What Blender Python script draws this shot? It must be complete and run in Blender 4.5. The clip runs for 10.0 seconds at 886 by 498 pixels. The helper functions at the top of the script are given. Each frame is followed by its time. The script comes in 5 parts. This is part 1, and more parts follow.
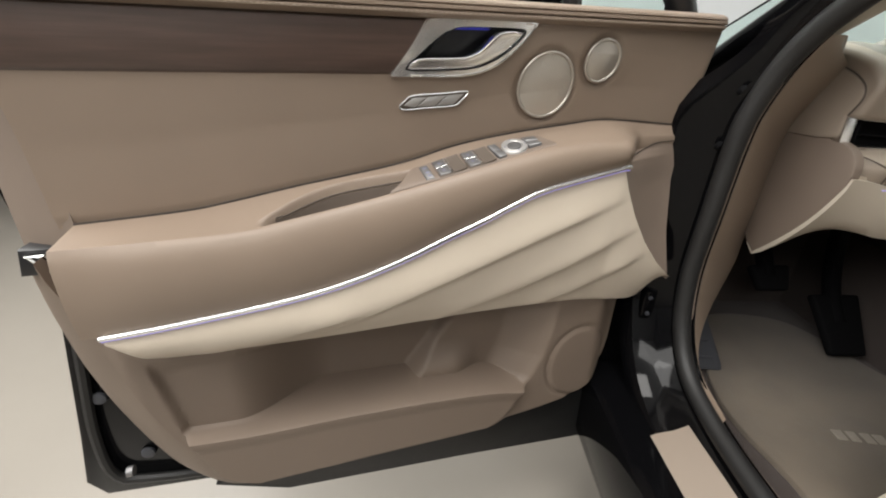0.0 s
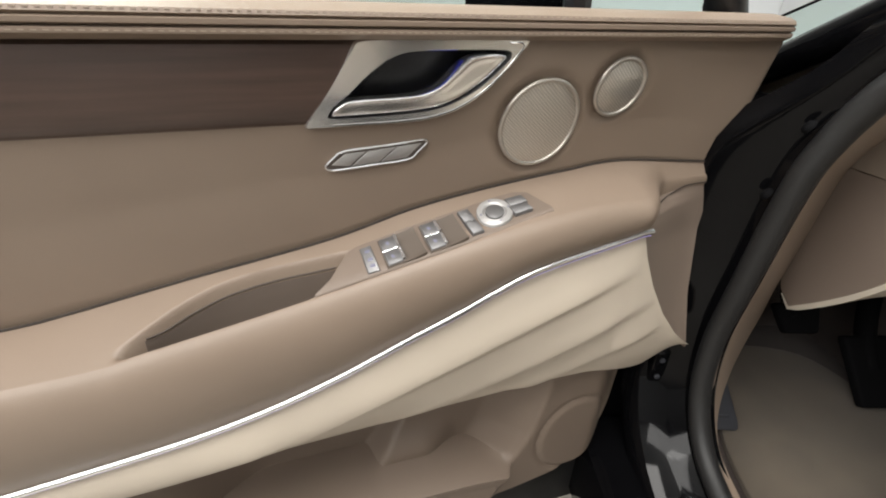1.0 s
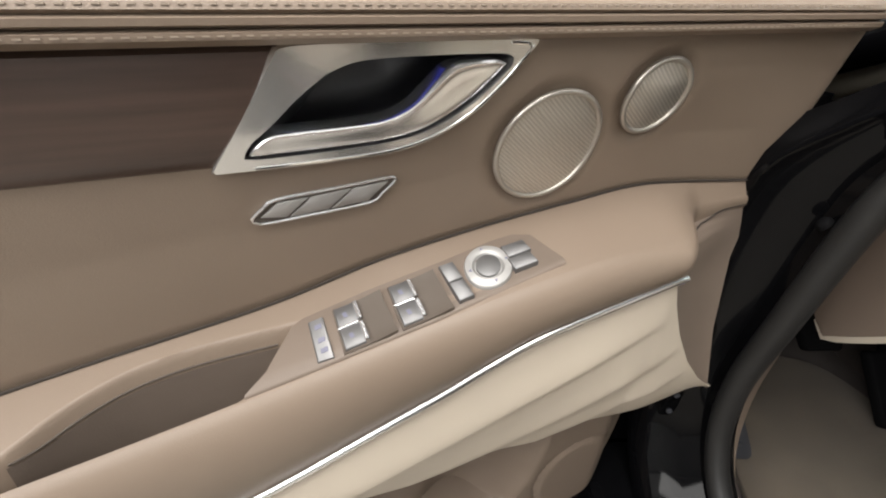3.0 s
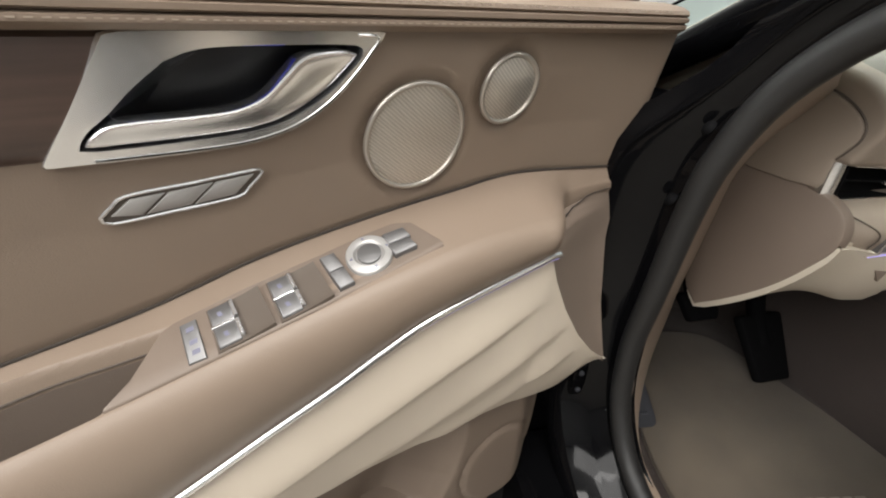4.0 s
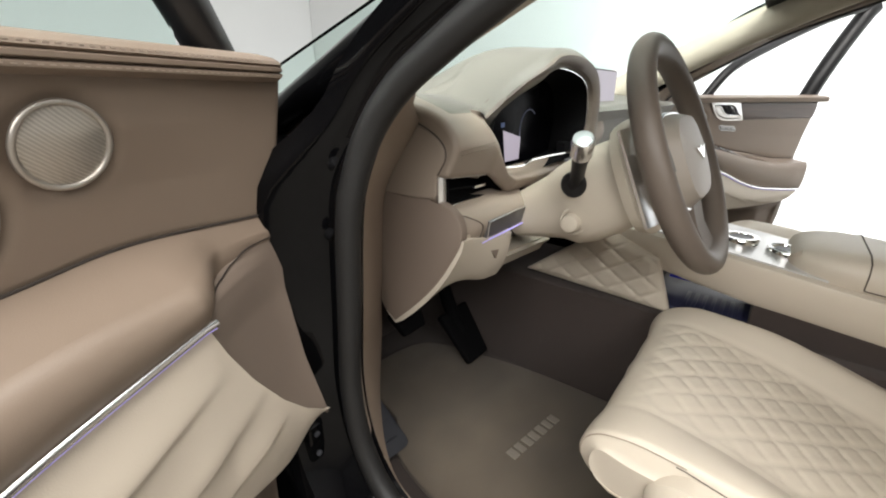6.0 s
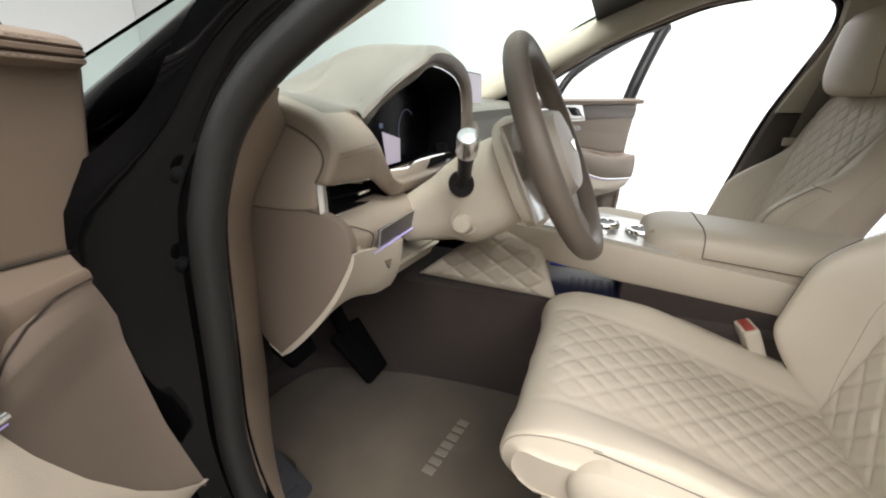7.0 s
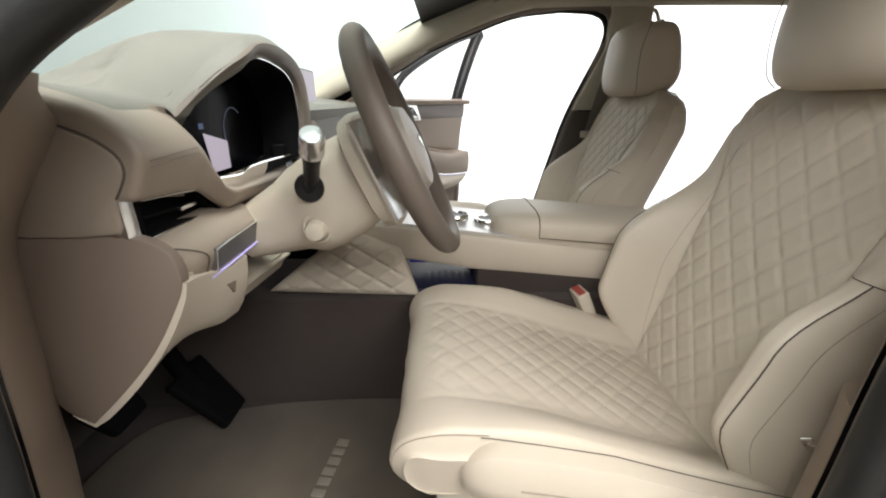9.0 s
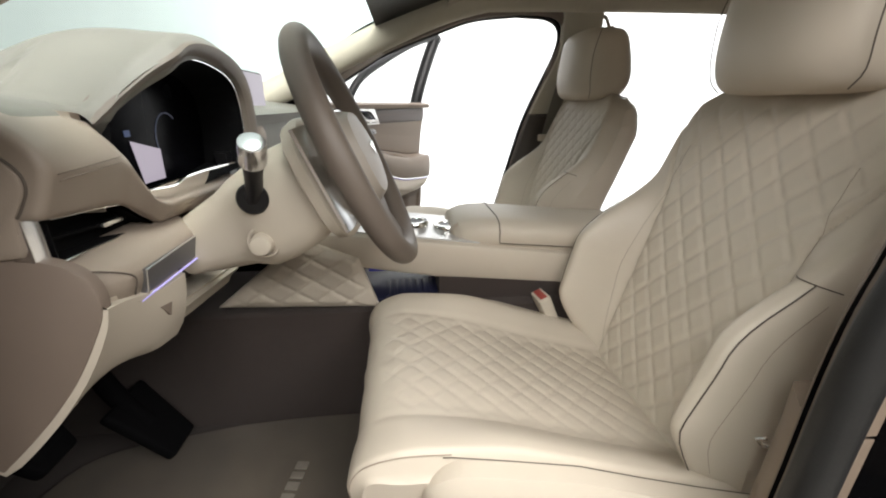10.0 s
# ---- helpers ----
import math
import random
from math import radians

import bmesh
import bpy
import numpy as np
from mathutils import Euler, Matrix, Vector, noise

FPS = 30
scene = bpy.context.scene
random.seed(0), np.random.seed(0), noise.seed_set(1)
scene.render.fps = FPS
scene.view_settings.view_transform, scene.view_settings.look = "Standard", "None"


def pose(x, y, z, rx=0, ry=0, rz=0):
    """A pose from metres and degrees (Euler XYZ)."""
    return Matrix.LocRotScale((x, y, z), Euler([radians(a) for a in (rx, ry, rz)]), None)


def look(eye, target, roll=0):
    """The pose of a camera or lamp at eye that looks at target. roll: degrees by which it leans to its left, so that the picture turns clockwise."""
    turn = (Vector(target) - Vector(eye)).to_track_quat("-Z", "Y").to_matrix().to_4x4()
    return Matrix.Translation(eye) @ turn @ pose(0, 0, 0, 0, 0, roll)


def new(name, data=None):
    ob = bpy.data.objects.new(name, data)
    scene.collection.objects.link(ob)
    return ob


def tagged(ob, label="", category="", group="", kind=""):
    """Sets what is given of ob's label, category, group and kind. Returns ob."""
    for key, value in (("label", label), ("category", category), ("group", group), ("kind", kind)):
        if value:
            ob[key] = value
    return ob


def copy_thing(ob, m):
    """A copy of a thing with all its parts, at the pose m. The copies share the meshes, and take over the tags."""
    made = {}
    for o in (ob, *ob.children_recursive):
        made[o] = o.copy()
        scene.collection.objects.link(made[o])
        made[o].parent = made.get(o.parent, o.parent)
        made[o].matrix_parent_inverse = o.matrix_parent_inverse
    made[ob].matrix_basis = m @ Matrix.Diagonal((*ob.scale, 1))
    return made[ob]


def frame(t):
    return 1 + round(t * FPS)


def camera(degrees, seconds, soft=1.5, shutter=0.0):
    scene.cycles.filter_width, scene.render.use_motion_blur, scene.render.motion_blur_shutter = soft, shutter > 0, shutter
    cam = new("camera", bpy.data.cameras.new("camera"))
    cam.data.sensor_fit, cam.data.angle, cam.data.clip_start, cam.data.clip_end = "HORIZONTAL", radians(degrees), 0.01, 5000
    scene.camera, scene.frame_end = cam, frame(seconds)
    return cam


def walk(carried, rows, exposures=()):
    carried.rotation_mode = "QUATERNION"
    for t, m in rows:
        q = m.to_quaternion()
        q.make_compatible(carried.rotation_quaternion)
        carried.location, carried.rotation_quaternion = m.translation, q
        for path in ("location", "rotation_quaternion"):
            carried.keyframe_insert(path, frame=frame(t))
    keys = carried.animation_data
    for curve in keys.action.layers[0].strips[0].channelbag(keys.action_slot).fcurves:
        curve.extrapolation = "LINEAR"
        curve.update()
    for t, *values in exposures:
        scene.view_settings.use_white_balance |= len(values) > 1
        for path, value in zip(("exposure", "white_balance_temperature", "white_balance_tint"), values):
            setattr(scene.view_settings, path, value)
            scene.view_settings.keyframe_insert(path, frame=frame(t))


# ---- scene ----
cam = camera(94.5, 10.0, soft=2.0)
PATH = [
    (0, (-1.242, -0.423, 1.17), (-1.264, 1.417, 0.387), 0.6),
    (0.5, (-1.229, -0.306, 1.205), (-1.228, 1.501, 0.347), 0.4),
    (1, (-1.201, -0.184, 1.25), (-1.18, 1.58, 0.308), 0.6),
    (1.5, (-1.189, -0.093, 1.264), (-1.169, 1.63, 0.247), 0.5),
    (2, (-1.198, -0.043, 1.277), (-1.181, 1.644, 0.204), 0.6),
    (3.5, (-1.169, -0.041, 1.259), (-0.994, 1.648, 0.202), 1.2),
    (4, (-1.141, -0.073, 1.25), (-0.763, 1.632, 0.276), 1.2),
    (4.5, (-1.123, -0.091, 1.251), (-0.482, 1.582, 0.361), 1.0),
    (5, (-1.114, -0.101, 1.24), (-0.174, 1.47, 0.432), 0.7),
    (5.5, (-1.092, -0.109, 1.238), (0.131, 1.284, 0.486), 0.4),
    (6, (-1.059, -0.094, 1.231), (0.401, 1.072, 0.517), 0.1),
    (7.5, (-1.018, -0.042, 1.211), (0.806, 0.416, 0.53), -0.2),
    (8, (-1.011, -0.039, 1.208), (0.849, 0.233, 0.525), -0.2),
    (8.5, (-1.002, -0.043, 1.208), (0.874, 0.068, 0.526), -0.2),
    (9, (-1.001, -0.035, 1.208), (0.881, -0.055, 0.531), -0.2),
    (9.5, (-0.996, -0.027, 1.209), (0.883, -0.153, 0.538), -0.1),
    (10, (-0.977, -0.049, 1.21), (0.9, -0.237, 0.546), -0.2),
]
walk(cam, [(t, look(eye, target, roll)) for t, eye, target, roll in PATH])

# ---- light ----
world = bpy.data.worlds.new("studio")
scene.world = world
world.use_nodes = True
wn = world.node_tree.nodes["Background"]
wn.inputs[0].default_value, wn.inputs[1].default_value = (0.95, 0.98, 1.0, 1), 0.25


def area(name, eye, target, sx, sy, power, color=(1, 1, 1)):
    lamp = bpy.data.lights.new(name, "AREA")
    lamp.shape, lamp.size, lamp.size_y, lamp.energy, lamp.color = "RECTANGLE", sx, sy, power, color
    ob = new(name, lamp)
    ob.matrix_world = look(eye, target)
    return ob


# unseen lamps, added to balance brightness on door, dash end and seats
area("unseen_lamp", (-1.2, -0.8, 4.05), (-1.1, -0.1, 0.9), 1.6, 1.6, 120, (1, 0.97, 0.93))
area("unseen_lamp", (-3.8, 0.35, 3.5), (-0.7, 0.0, 0.9), 5.4, 1.6, 235, (1, 0.98, 0.95))
area("unseen_lamp", (-3.4, -3.2, 3.6), (-0.9, 0.1, 1.0), 3.0, 1.6, 115, (1, 0.98, 0.95))
# added washes: whitens the east wall, tints the north one, fills the south
area("unseen_lamp", (2.6, -2.2, 3.75), (4.7, -2.2, 2.0), 6.6, 0.8, 262, (0.98, 0.99, 1.0))
area("unseen_lamp", (0.0, 4.2, 3.9), (0.0, 4.8, 0), 6.0, 2.2, 16, (0.88, 1.0, 0.98))
area("unseen_lamp", (-0.5, -4.4, 3.9), (-0.5, -4.0, 0), 6.0, 2.2, 25, (1, 0.98, 0.94))
scene.view_settings.exposure = 0.0


# ---- materials ----
def material(name, base, rough=0.5, metal=0.0, vary=0.12, scale=30.0, bump=0.0, fine=400.0, coat=0.0, sheen=0.0, stretch=None):
    """A principled surface with broad mottling and a fine grain."""
    m = bpy.data.materials.new(name)
    m.use_nodes = True
    nt = m.node_tree
    b = nt.nodes["Principled BSDF"]
    b.inputs["Roughness"].default_value, b.inputs["Metallic"].default_value = rough, metal
    b.inputs["Coat Weight"].default_value = coat
    b.inputs["Sheen Weight"].default_value = sheen
    co = nt.nodes.new("ShaderNodeTexCoord")
    broad = nt.nodes.new("ShaderNodeTexNoise")
    broad.inputs["Scale"].default_value, broad.inputs["Detail"].default_value = scale, 4.0
    if stretch:
        fit_ = nt.nodes.new("ShaderNodeMapping")
        fit_.inputs["Scale"].default_value = stretch
        nt.links.new(co.outputs["Object"], fit_.inputs["Vector"])
        nt.links.new(fit_.outputs["Vector"], broad.inputs["Vector"])
    else:
        nt.links.new(co.outputs["Object"], broad.inputs["Vector"])
    ramp = nt.nodes.new("ShaderNodeMix")
    ramp.data_type = "RGBA"
    dark = [c * (1 - vary) for c in base]
    lite = [min(1, c * (1 + vary)) for c in base]
    ramp.inputs["A"].default_value, ramp.inputs["B"].default_value = (*dark, 1), (*lite, 1)
    nt.links.new(broad.outputs["Fac"], ramp.inputs["Factor"])
    nt.links.new(ramp.outputs["Result"], b.inputs["Base Color"])
    spread = nt.nodes.new("ShaderNodeMapRange")
    spread.inputs["To Min"].default_value, spread.inputs["To Max"].default_value = max(0.02, rough - 0.06), min(1, rough + 0.06)
    nt.links.new(broad.outputs["Fac"], spread.inputs["Value"])
    nt.links.new(spread.outputs["Result"], b.inputs["Roughness"])
    if bump:
        grain = nt.nodes.new("ShaderNodeTexNoise")
        grain.inputs["Scale"].default_value, grain.inputs["Detail"].default_value = fine, 3.0
        nt.links.new(co.outputs["Object"], grain.inputs["Vector"])
        bp = nt.nodes.new("ShaderNodeBump")
        bp.inputs["Strength"].default_value, bp.inputs["Distance"].default_value = bump, 0.002
        nt.links.new(grain.outputs["Fac"], bp.inputs["Height"])
        nt.links.new(bp.outputs["Normal"], b.inputs["Normal"])
    return m


TAUPE = material("taupe_leather", (0.226, 0.172, 0.131), 0.48, vary=0.06, scale=9, bump=0.12, fine=900)
DARK_TRIM = material("dark_taupe_plastic", (0.055, 0.044, 0.037), 0.6, vary=0.06, scale=20, bump=0.1, fine=900)
TAUPE_DARK = material("taupe_soft_plastic", (0.180, 0.140, 0.112), 0.55, vary=0.06, scale=9, bump=0.12, fine=1100)
PALE = material("pale_taupe_leather", (0.150, 0.140, 0.122), 0.55, vary=0.05, scale=8, bump=0.12, fine=900)
BAND = material("mid_taupe_leather", (0.265, 0.217, 0.176), 0.46, vary=0.05, scale=9, bump=0.12, fine=900)
WHEEL_LEATHER = material("wheel_leather", (0.125, 0.100, 0.081), 0.5, vary=0.06, scale=12, bump=0.14, fine=1000)
HUB = material("pale_hub_plastic", (0.31, 0.27, 0.228), 0.45, vary=0.04, scale=10, bump=0.08, fine=900)
CREAM = material("cream_leather", (0.54, 0.472, 0.388), 0.46, vary=0.05, scale=10, bump=0.15, fine=800)
CREAM_PLASTIC = material("cream_plastic", (0.52, 0.46, 0.38), 0.5, vary=0.03, scale=10, bump=0.06, fine=1200)
SEAM = material("dark_thread", (0.085, 0.068, 0.055), 0.7)
STITCH = material("pale_thread", (0.33, 0.27, 0.215), 0.7)
WOOD = material("dark_wood", (0.066, 0.042, 0.033), 0.34, vary=0.45, scale=160, bump=0.05, fine=120, stretch=(1, 0.05, 1))
CHROME = material("satin_chrome", (0.88, 0.89, 0.91), 0.24, metal=1.0, vary=0.04, scale=20)
BRIGHT = material("polished_chrome", (0.86, 0.86, 0.85), 0.08, metal=1.0, vary=0.02, scale=20)
GLYPH = material("pale_glyph", (0.17, 0.17, 0.23), 0.5)
# switch plate taupe darkened to carry the shade of the finger wells
WELL = material("well_shade_taupe", (0.09, 0.070, 0.055), 0.6, vary=0.05, scale=20)
BEZEL = material("bright_satin_metal", (0.82, 0.815, 0.81), 0.18, metal=0.85, vary=0.04, scale=20)
MEMORY = material("silver_grey_button", (0.40, 0.39, 0.38), 0.45, metal=0.5, vary=0.05, scale=60)
BUTTON = material("grey_metal_button", (0.20, 0.197, 0.198), 0.46, metal=0.75, vary=0.05, scale=60)
BLACK_PAINT = material("black_car_paint", (0.003, 0.003, 0.0035), 0.07, vary=0.1, scale=6)
BLACK_PAINT.node_tree.nodes["Principled BSDF"].inputs["Specular IOR Level"].default_value = 0.16
BLACK = material("black_plastic", (0.007, 0.007, 0.008), 0.4, vary=0.15, scale=40)
VOID = material("matt_black_inner", (0.003, 0.003, 0.0035), 0.85, vary=0.1, scale=40)
VOID.node_tree.nodes["Principled BSDF"].inputs["Specular IOR Level"].default_value = 0.1
# taupe lining with the grab recess's shade put into its base colour
SHADED_LINING = material("shaded_taupe_lining", (0.105, 0.080, 0.063), 0.7, vary=0.1, scale=30, bump=0.15, fine=800)
RECESS = material("dark_brown_rubber_liner", (0.034, 0.026, 0.021), 0.8, vary=0.15, scale=40, bump=0.2, fine=500)
LOWER = material("taupe_moulded_plastic", (0.160, 0.122, 0.094), 0.58, vary=0.06, scale=9, bump=0.15, fine=1200)
RUBBER = material("dark_rubber_seal", (0.011, 0.0108, 0.0108), 0.55, vary=0.15, scale=40, bump=0.1, fine=300)
CARPET = material("brown_carpet", (0.044, 0.031, 0.026), 0.95, vary=0.2, scale=60, bump=0.8, fine=1500, sheen=0.1)
MAT = material("taupe_carpet_mat", (0.120, 0.094, 0.067), 0.95, vary=0.6, scale=6, bump=0.9, fine=1500, sheen=0.15)
DARK_PLASTIC = material("dark_grey_plastic", (0.045, 0.047, 0.055), 0.5, vary=0.15, scale=40, bump=0.1, fine=600)
RING = material("matt_silver_ring", (0.50, 0.465, 0.42), 0.38, metal=0.8, vary=0.05, scale=40)
MESH_METAL = material("speaker_mesh", (0.55, 0.51, 0.46), 0.35, metal=0.7, vary=0.05, scale=30)


def add_waves(m, scale, low, high, strength):
    """Fine diagonal ridges for a pressed metal mesh."""
    nt = m.node_tree
    b = nt.nodes["Principled BSDF"]
    co = nt.nodes.new("ShaderNodeTexCoord")
    wave = nt.nodes.new("ShaderNodeTexWave")
    wave.bands_direction = "DIAGONAL"
    wave.inputs["Scale"].default_value, wave.inputs["Distortion"].default_value = scale, 0.6
    wave.inputs["Detail"].default_value, wave.inputs["Detail Scale"].default_value = 1.0, 0.05
    nt.links.new(co.outputs["Object"], wave.inputs["Vector"])
    mix = nt.nodes.new("ShaderNodeMix")
    mix.data_type = "RGBA"
    mix.inputs["A"].default_value, mix.inputs["B"].default_value = (*low, 1), (*high, 1)
    nt.links.new(wave.outputs["Fac"], mix.inputs["Factor"])
    nt.links.new(mix.outputs["Result"], b.inputs["Base Color"])
    bp = nt.nodes.new("ShaderNodeBump")
    bp.inputs["Strength"].default_value, bp.inputs["Distance"].default_value = strength, 0.001
    nt.links.new(wave.outputs["Fac"], bp.inputs["Height"])
    nt.links.new(bp.outputs["Normal"], b.inputs["Normal"])


add_waves(MESH_METAL, 140.0, (0.50, 0.465, 0.415), (0.68, 0.64, 0.58), 0.35)
FABRIC = material("headliner_fabric", (0.46, 0.42, 0.34), 0.9, vary=0.05, scale=30, bump=0.3, fine=900)
WALL = material("white_wall_paint", (0.86, 0.87, 0.87), 0.8, vary=0.02, scale=2)
# for the unseen west wall: dark to keep the black paint's reflections low
DIM_WALL = material("unseen_dark_wall", (0.055, 0.054, 0.053), 0.8, vary=0.04, scale=2)
FLOOR = material("pale_polished_floor", (0.30, 0.275, 0.24), 0.3, vary=0.06, scale=3, bump=0.02, fine=40)
SCREEN = material("black_glass_screen", (0.004, 0.004, 0.006), 0.25, vary=0.1, scale=10)
SCREEN.node_tree.nodes["Principled BSDF"].inputs["Specular IOR Level"].default_value = 0.03
LETTER = material("dull_silver_letters", (0.33, 0.295, 0.25), 0.45, metal=0.4, vary=0.2, scale=120)
RED = material("red_plastic", (0.32, 0.05, 0.04), 0.4)
SILVER = material("silver_plastic", (0.60, 0.59, 0.58), 0.3, metal=0.5, vary=0.04, scale=40)
# dark tray plastic with the blue ambient glow mixed into its base colour
BLUE_LIT_TRAY = material("blue_lit_dark_tray", (0.02, 0.022, 0.05), 0.35, vary=0.1, scale=20)


def glow(name, color, strength, base=None):
    m = bpy.data.materials.new(name)
    m.use_nodes = True
    b = m.node_tree.nodes["Principled BSDF"]
    b.inputs["Base Color"].default_value = (*(base or color), 1)
    b.inputs["Emission Color"].default_value = (*color, 1)
    b.inputs["Emission Strength"].default_value = strength
    return m


AMBIENT = glow("violet_ambient_light", (0.46, 0.40, 0.82), 0.32)
BLUE_GLOW = glow("blue_ambient_light", (0.05, 0.06, 0.7), 0.06)


def glass(name, color, rough=0.0):
    m = bpy.data.materials.new(name)
    m.use_nodes = True
    b = m.node_tree.nodes["Principled BSDF"]
    b.inputs["Base Color"].default_value = (*color, 1)
    b.inputs["Transmission Weight"].default_value, b.inputs["Roughness"].default_value, b.inputs["IOR"].default_value = 1.0, rough, 1.05
    return m


GLASS = glass("green_tinted_glass", (0.80, 0.93, 0.90))


# ---- tools ----
def finish(bm, recalc=True):
    bmesh.ops.remove_doubles(bm, verts=bm.verts, dist=1e-5)
    if recalc:
        bmesh.ops.recalc_face_normals(bm, faces=bm.faces)
    for f in bm.faces:
        f.smooth = True
    return bm


def part(name, bm, mat, parent=None, label="", sharp=40):
    """Links a bmesh as one mesh object, under a thing or a part."""
    me = bpy.data.meshes.new(name)
    bm.to_mesh(me)
    bm.free()
    me.materials.append(mat)
    me.set_sharp_from_angle(angle=radians(sharp))
    ob = new(name, me)
    if parent is not None:
        ob.parent = parent
    if label:
        ob["label"] = label
    return ob


def thing(name, label, category, at=None, group="", kind=""):
    ob = new(name)
    ob.empty_display_size = 0.05
    if at is not None:
        ob.matrix_world = at
    return tagged(ob, label, category, group, kind)


def loft(rings, closed=True, caps=True):
    """A skin over rings of equally many points."""
    bm = bmesh.new()
    vs = [[bm.verts.new(p) for p in r] for r in rings]
    n = len(rings[0])
    for a, b in zip(vs, vs[1:]):
        for i in range(n if closed else n - 1):
            j = (i + 1) % n
            bm.faces.new((a[i], a[j], b[j], b[i]))
    if closed and caps:
        bm.faces.new(vs[0][::-1])
        bm.faces.new(vs[-1])
    return finish(bm)


def slab(rows, normal):
    """A sheet of rows of points, given the thickness vector normal (or one for each row)."""
    bm = bmesh.new()
    off = Vector(normal)
    top = [[bm.verts.new(p) for p in r] for r in rows]
    bot = [[bm.verts.new(Vector(p) + off) for p in r] for r in rows]
    R, C = len(rows), len(rows[0])
    for i in range(R - 1):
        for j in range(C - 1):
            bm.faces.new((top[i][j], top[i][j + 1], top[i + 1][j + 1], top[i + 1][j]))
            bm.faces.new((bot[i][j], bot[i + 1][j], bot[i + 1][j + 1], bot[i][j + 1]))
    for j in range(C - 1):
        bm.faces.new((top[0][j], bot[0][j], bot[0][j + 1], top[0][j + 1]))
        bm.faces.new((top[-1][j], top[-1][j + 1], bot[-1][j + 1], bot[-1][j]))
    for i in range(R - 1):
        bm.faces.new((top[i][0], top[i + 1][0], bot[i + 1][0], bot[i][0]))
        bm.faces.new((top[i][-1], bot[i][-1], bot[i + 1][-1], top[i + 1][-1]))
    return finish(bm)


def spline(pts, n):
    """n points along a smooth curve through pts (Catmull-Rom), of any dimension."""
    p = np.array(pts, float)
    ext = np.vstack([2 * p[0] - p[1], p, 2 * p[-1] - p[-2]])
    seg = np.r_[0, np.cumsum(np.linalg.norm(np.diff(p, axis=0), axis=1))]
    out = []
    for s in np.linspace(0, seg[-1], n):
        k = min(int(np.searchsorted(seg, s, "right")) - 1, len(p) - 2)
        t = (s - seg[k]) / max(seg[k + 1] - seg[k], 1e-9)
        a, b, c, d = ext[k : k + 4]
        out.append(0.5 * (2 * b + (c - a) * t + (2 * a - 5 * b + 4 * c - d) * t * t + (3 * b - a - 3 * c + d) * t**3))
    return np.array(out)


def tube(pts, r, sides=10, closed=False, flat=1.0):
    """A round bar along pts; r may be one radius or one for each point."""
    pts = [Vector(p) for p in pts]
    rr = r if hasattr(r, "__len__") else [r] * len(pts)
    rings, side = [], None
    for i, p in enumerate(pts):
        a = pts[i - 1] if i or closed else p
        b = pts[(i + 1) % len(pts)] if i + 1 < len(pts) or closed else p
        t = (b - a).normalized()
        if side is None:
            side = t.orthogonal().normalized()
        side = (side - t * side.dot(t)).normalized()
        up = t.cross(side)
        rings.append([p + side * (rr[i] * math.cos(q)) + up * (rr[i] * flat * math.sin(q)) for q in [2 * math.pi * k / sides for k in range(sides)]])
    if closed:
        rings.append(rings[0])
    return loft(rings, True, not closed)


def box(x0, x1, y0, y1, z0, z1, bevel=0.0, seg=2):
    bm = bmesh.new()
    bmesh.ops.create_cube(bm, size=1)
    for v in bm.verts:
        v.co = ((x0 + x1) / 2 + v.co.x * (x1 - x0), (y0 + y1) / 2 + v.co.y * (y1 - y0), (z0 + z1) / 2 + v.co.z * (z1 - z0))
    if bevel:
        bmesh.ops.bevel(bm, geom=bm.edges[:], offset=bevel, segments=seg, profile=0.6, affect="EDGES")
    return finish(bm)


def disc_stack(levels, sides=48, sx=1.0, sy=1.0):
    """A turned body: (radius, height) levels about z."""
    rings = [[(r * sx * math.cos(a), r * sy * math.sin(a), h) for a in [2 * math.pi * k / sides for k in range(sides)]] for r, h in levels]
    return loft(rings)


def prism(outline, h0, h1, bevel=0.0, place=None):
    """A plate of an outline (u, v) between two heights, its front edge rounded; place maps (u, v, h) to a point."""
    c = np.mean(np.array(outline), axis=0)
    o = np.array(outline, float)

    def inset(k):
        nxt, prv = np.roll(o, -1, 0), np.roll(o, 1, 0)
        t = nxt - prv
        nn = np.stack([t[:, 1], -t[:, 0]], 1) / np.maximum(np.linalg.norm(t, axis=1), 1e-9)[:, None]
        sign = 1 if np.sum(nn * (c - o)) > 0 else -1
        return o + sign * nn * k

    levels = [(0, h0), (0, h1)] if not bevel else [(0, h0), (0, h1 - bevel), (bevel * 0.3, h1 - bevel * 0.3), (bevel, h1)]
    place = place or (lambda u, v, h: (u, v, h))
    return loft([[place(u, v, h) for u, v in inset(k)] for k, h in levels])


def smooth(a, b, x):
    t = np.clip((x - a) / (b - a), 0, 1)
    return t * t * (3 - 2 * t)


def quilt(p, q):
    """Height of a diamond-quilted pad, 0 on the seams and 1 in the middle of a diamond."""
    a, b = abs(math.sin(math.pi * (p + q))), abs(math.sin(math.pi * (p - q)))
    return min(1.0, 1.9 * a) ** 0.5 * min(1.0, 1.9 * b) ** 0.5


def turned(bm, m):
    bmesh.ops.transform(bm, matrix=m, verts=bm.verts)
    return bm


# ---- setting ----
def setting(name, bm, mat, label):
    return tagged(part(name, bm, mat), label, name.split("_")[0], kind="structure")


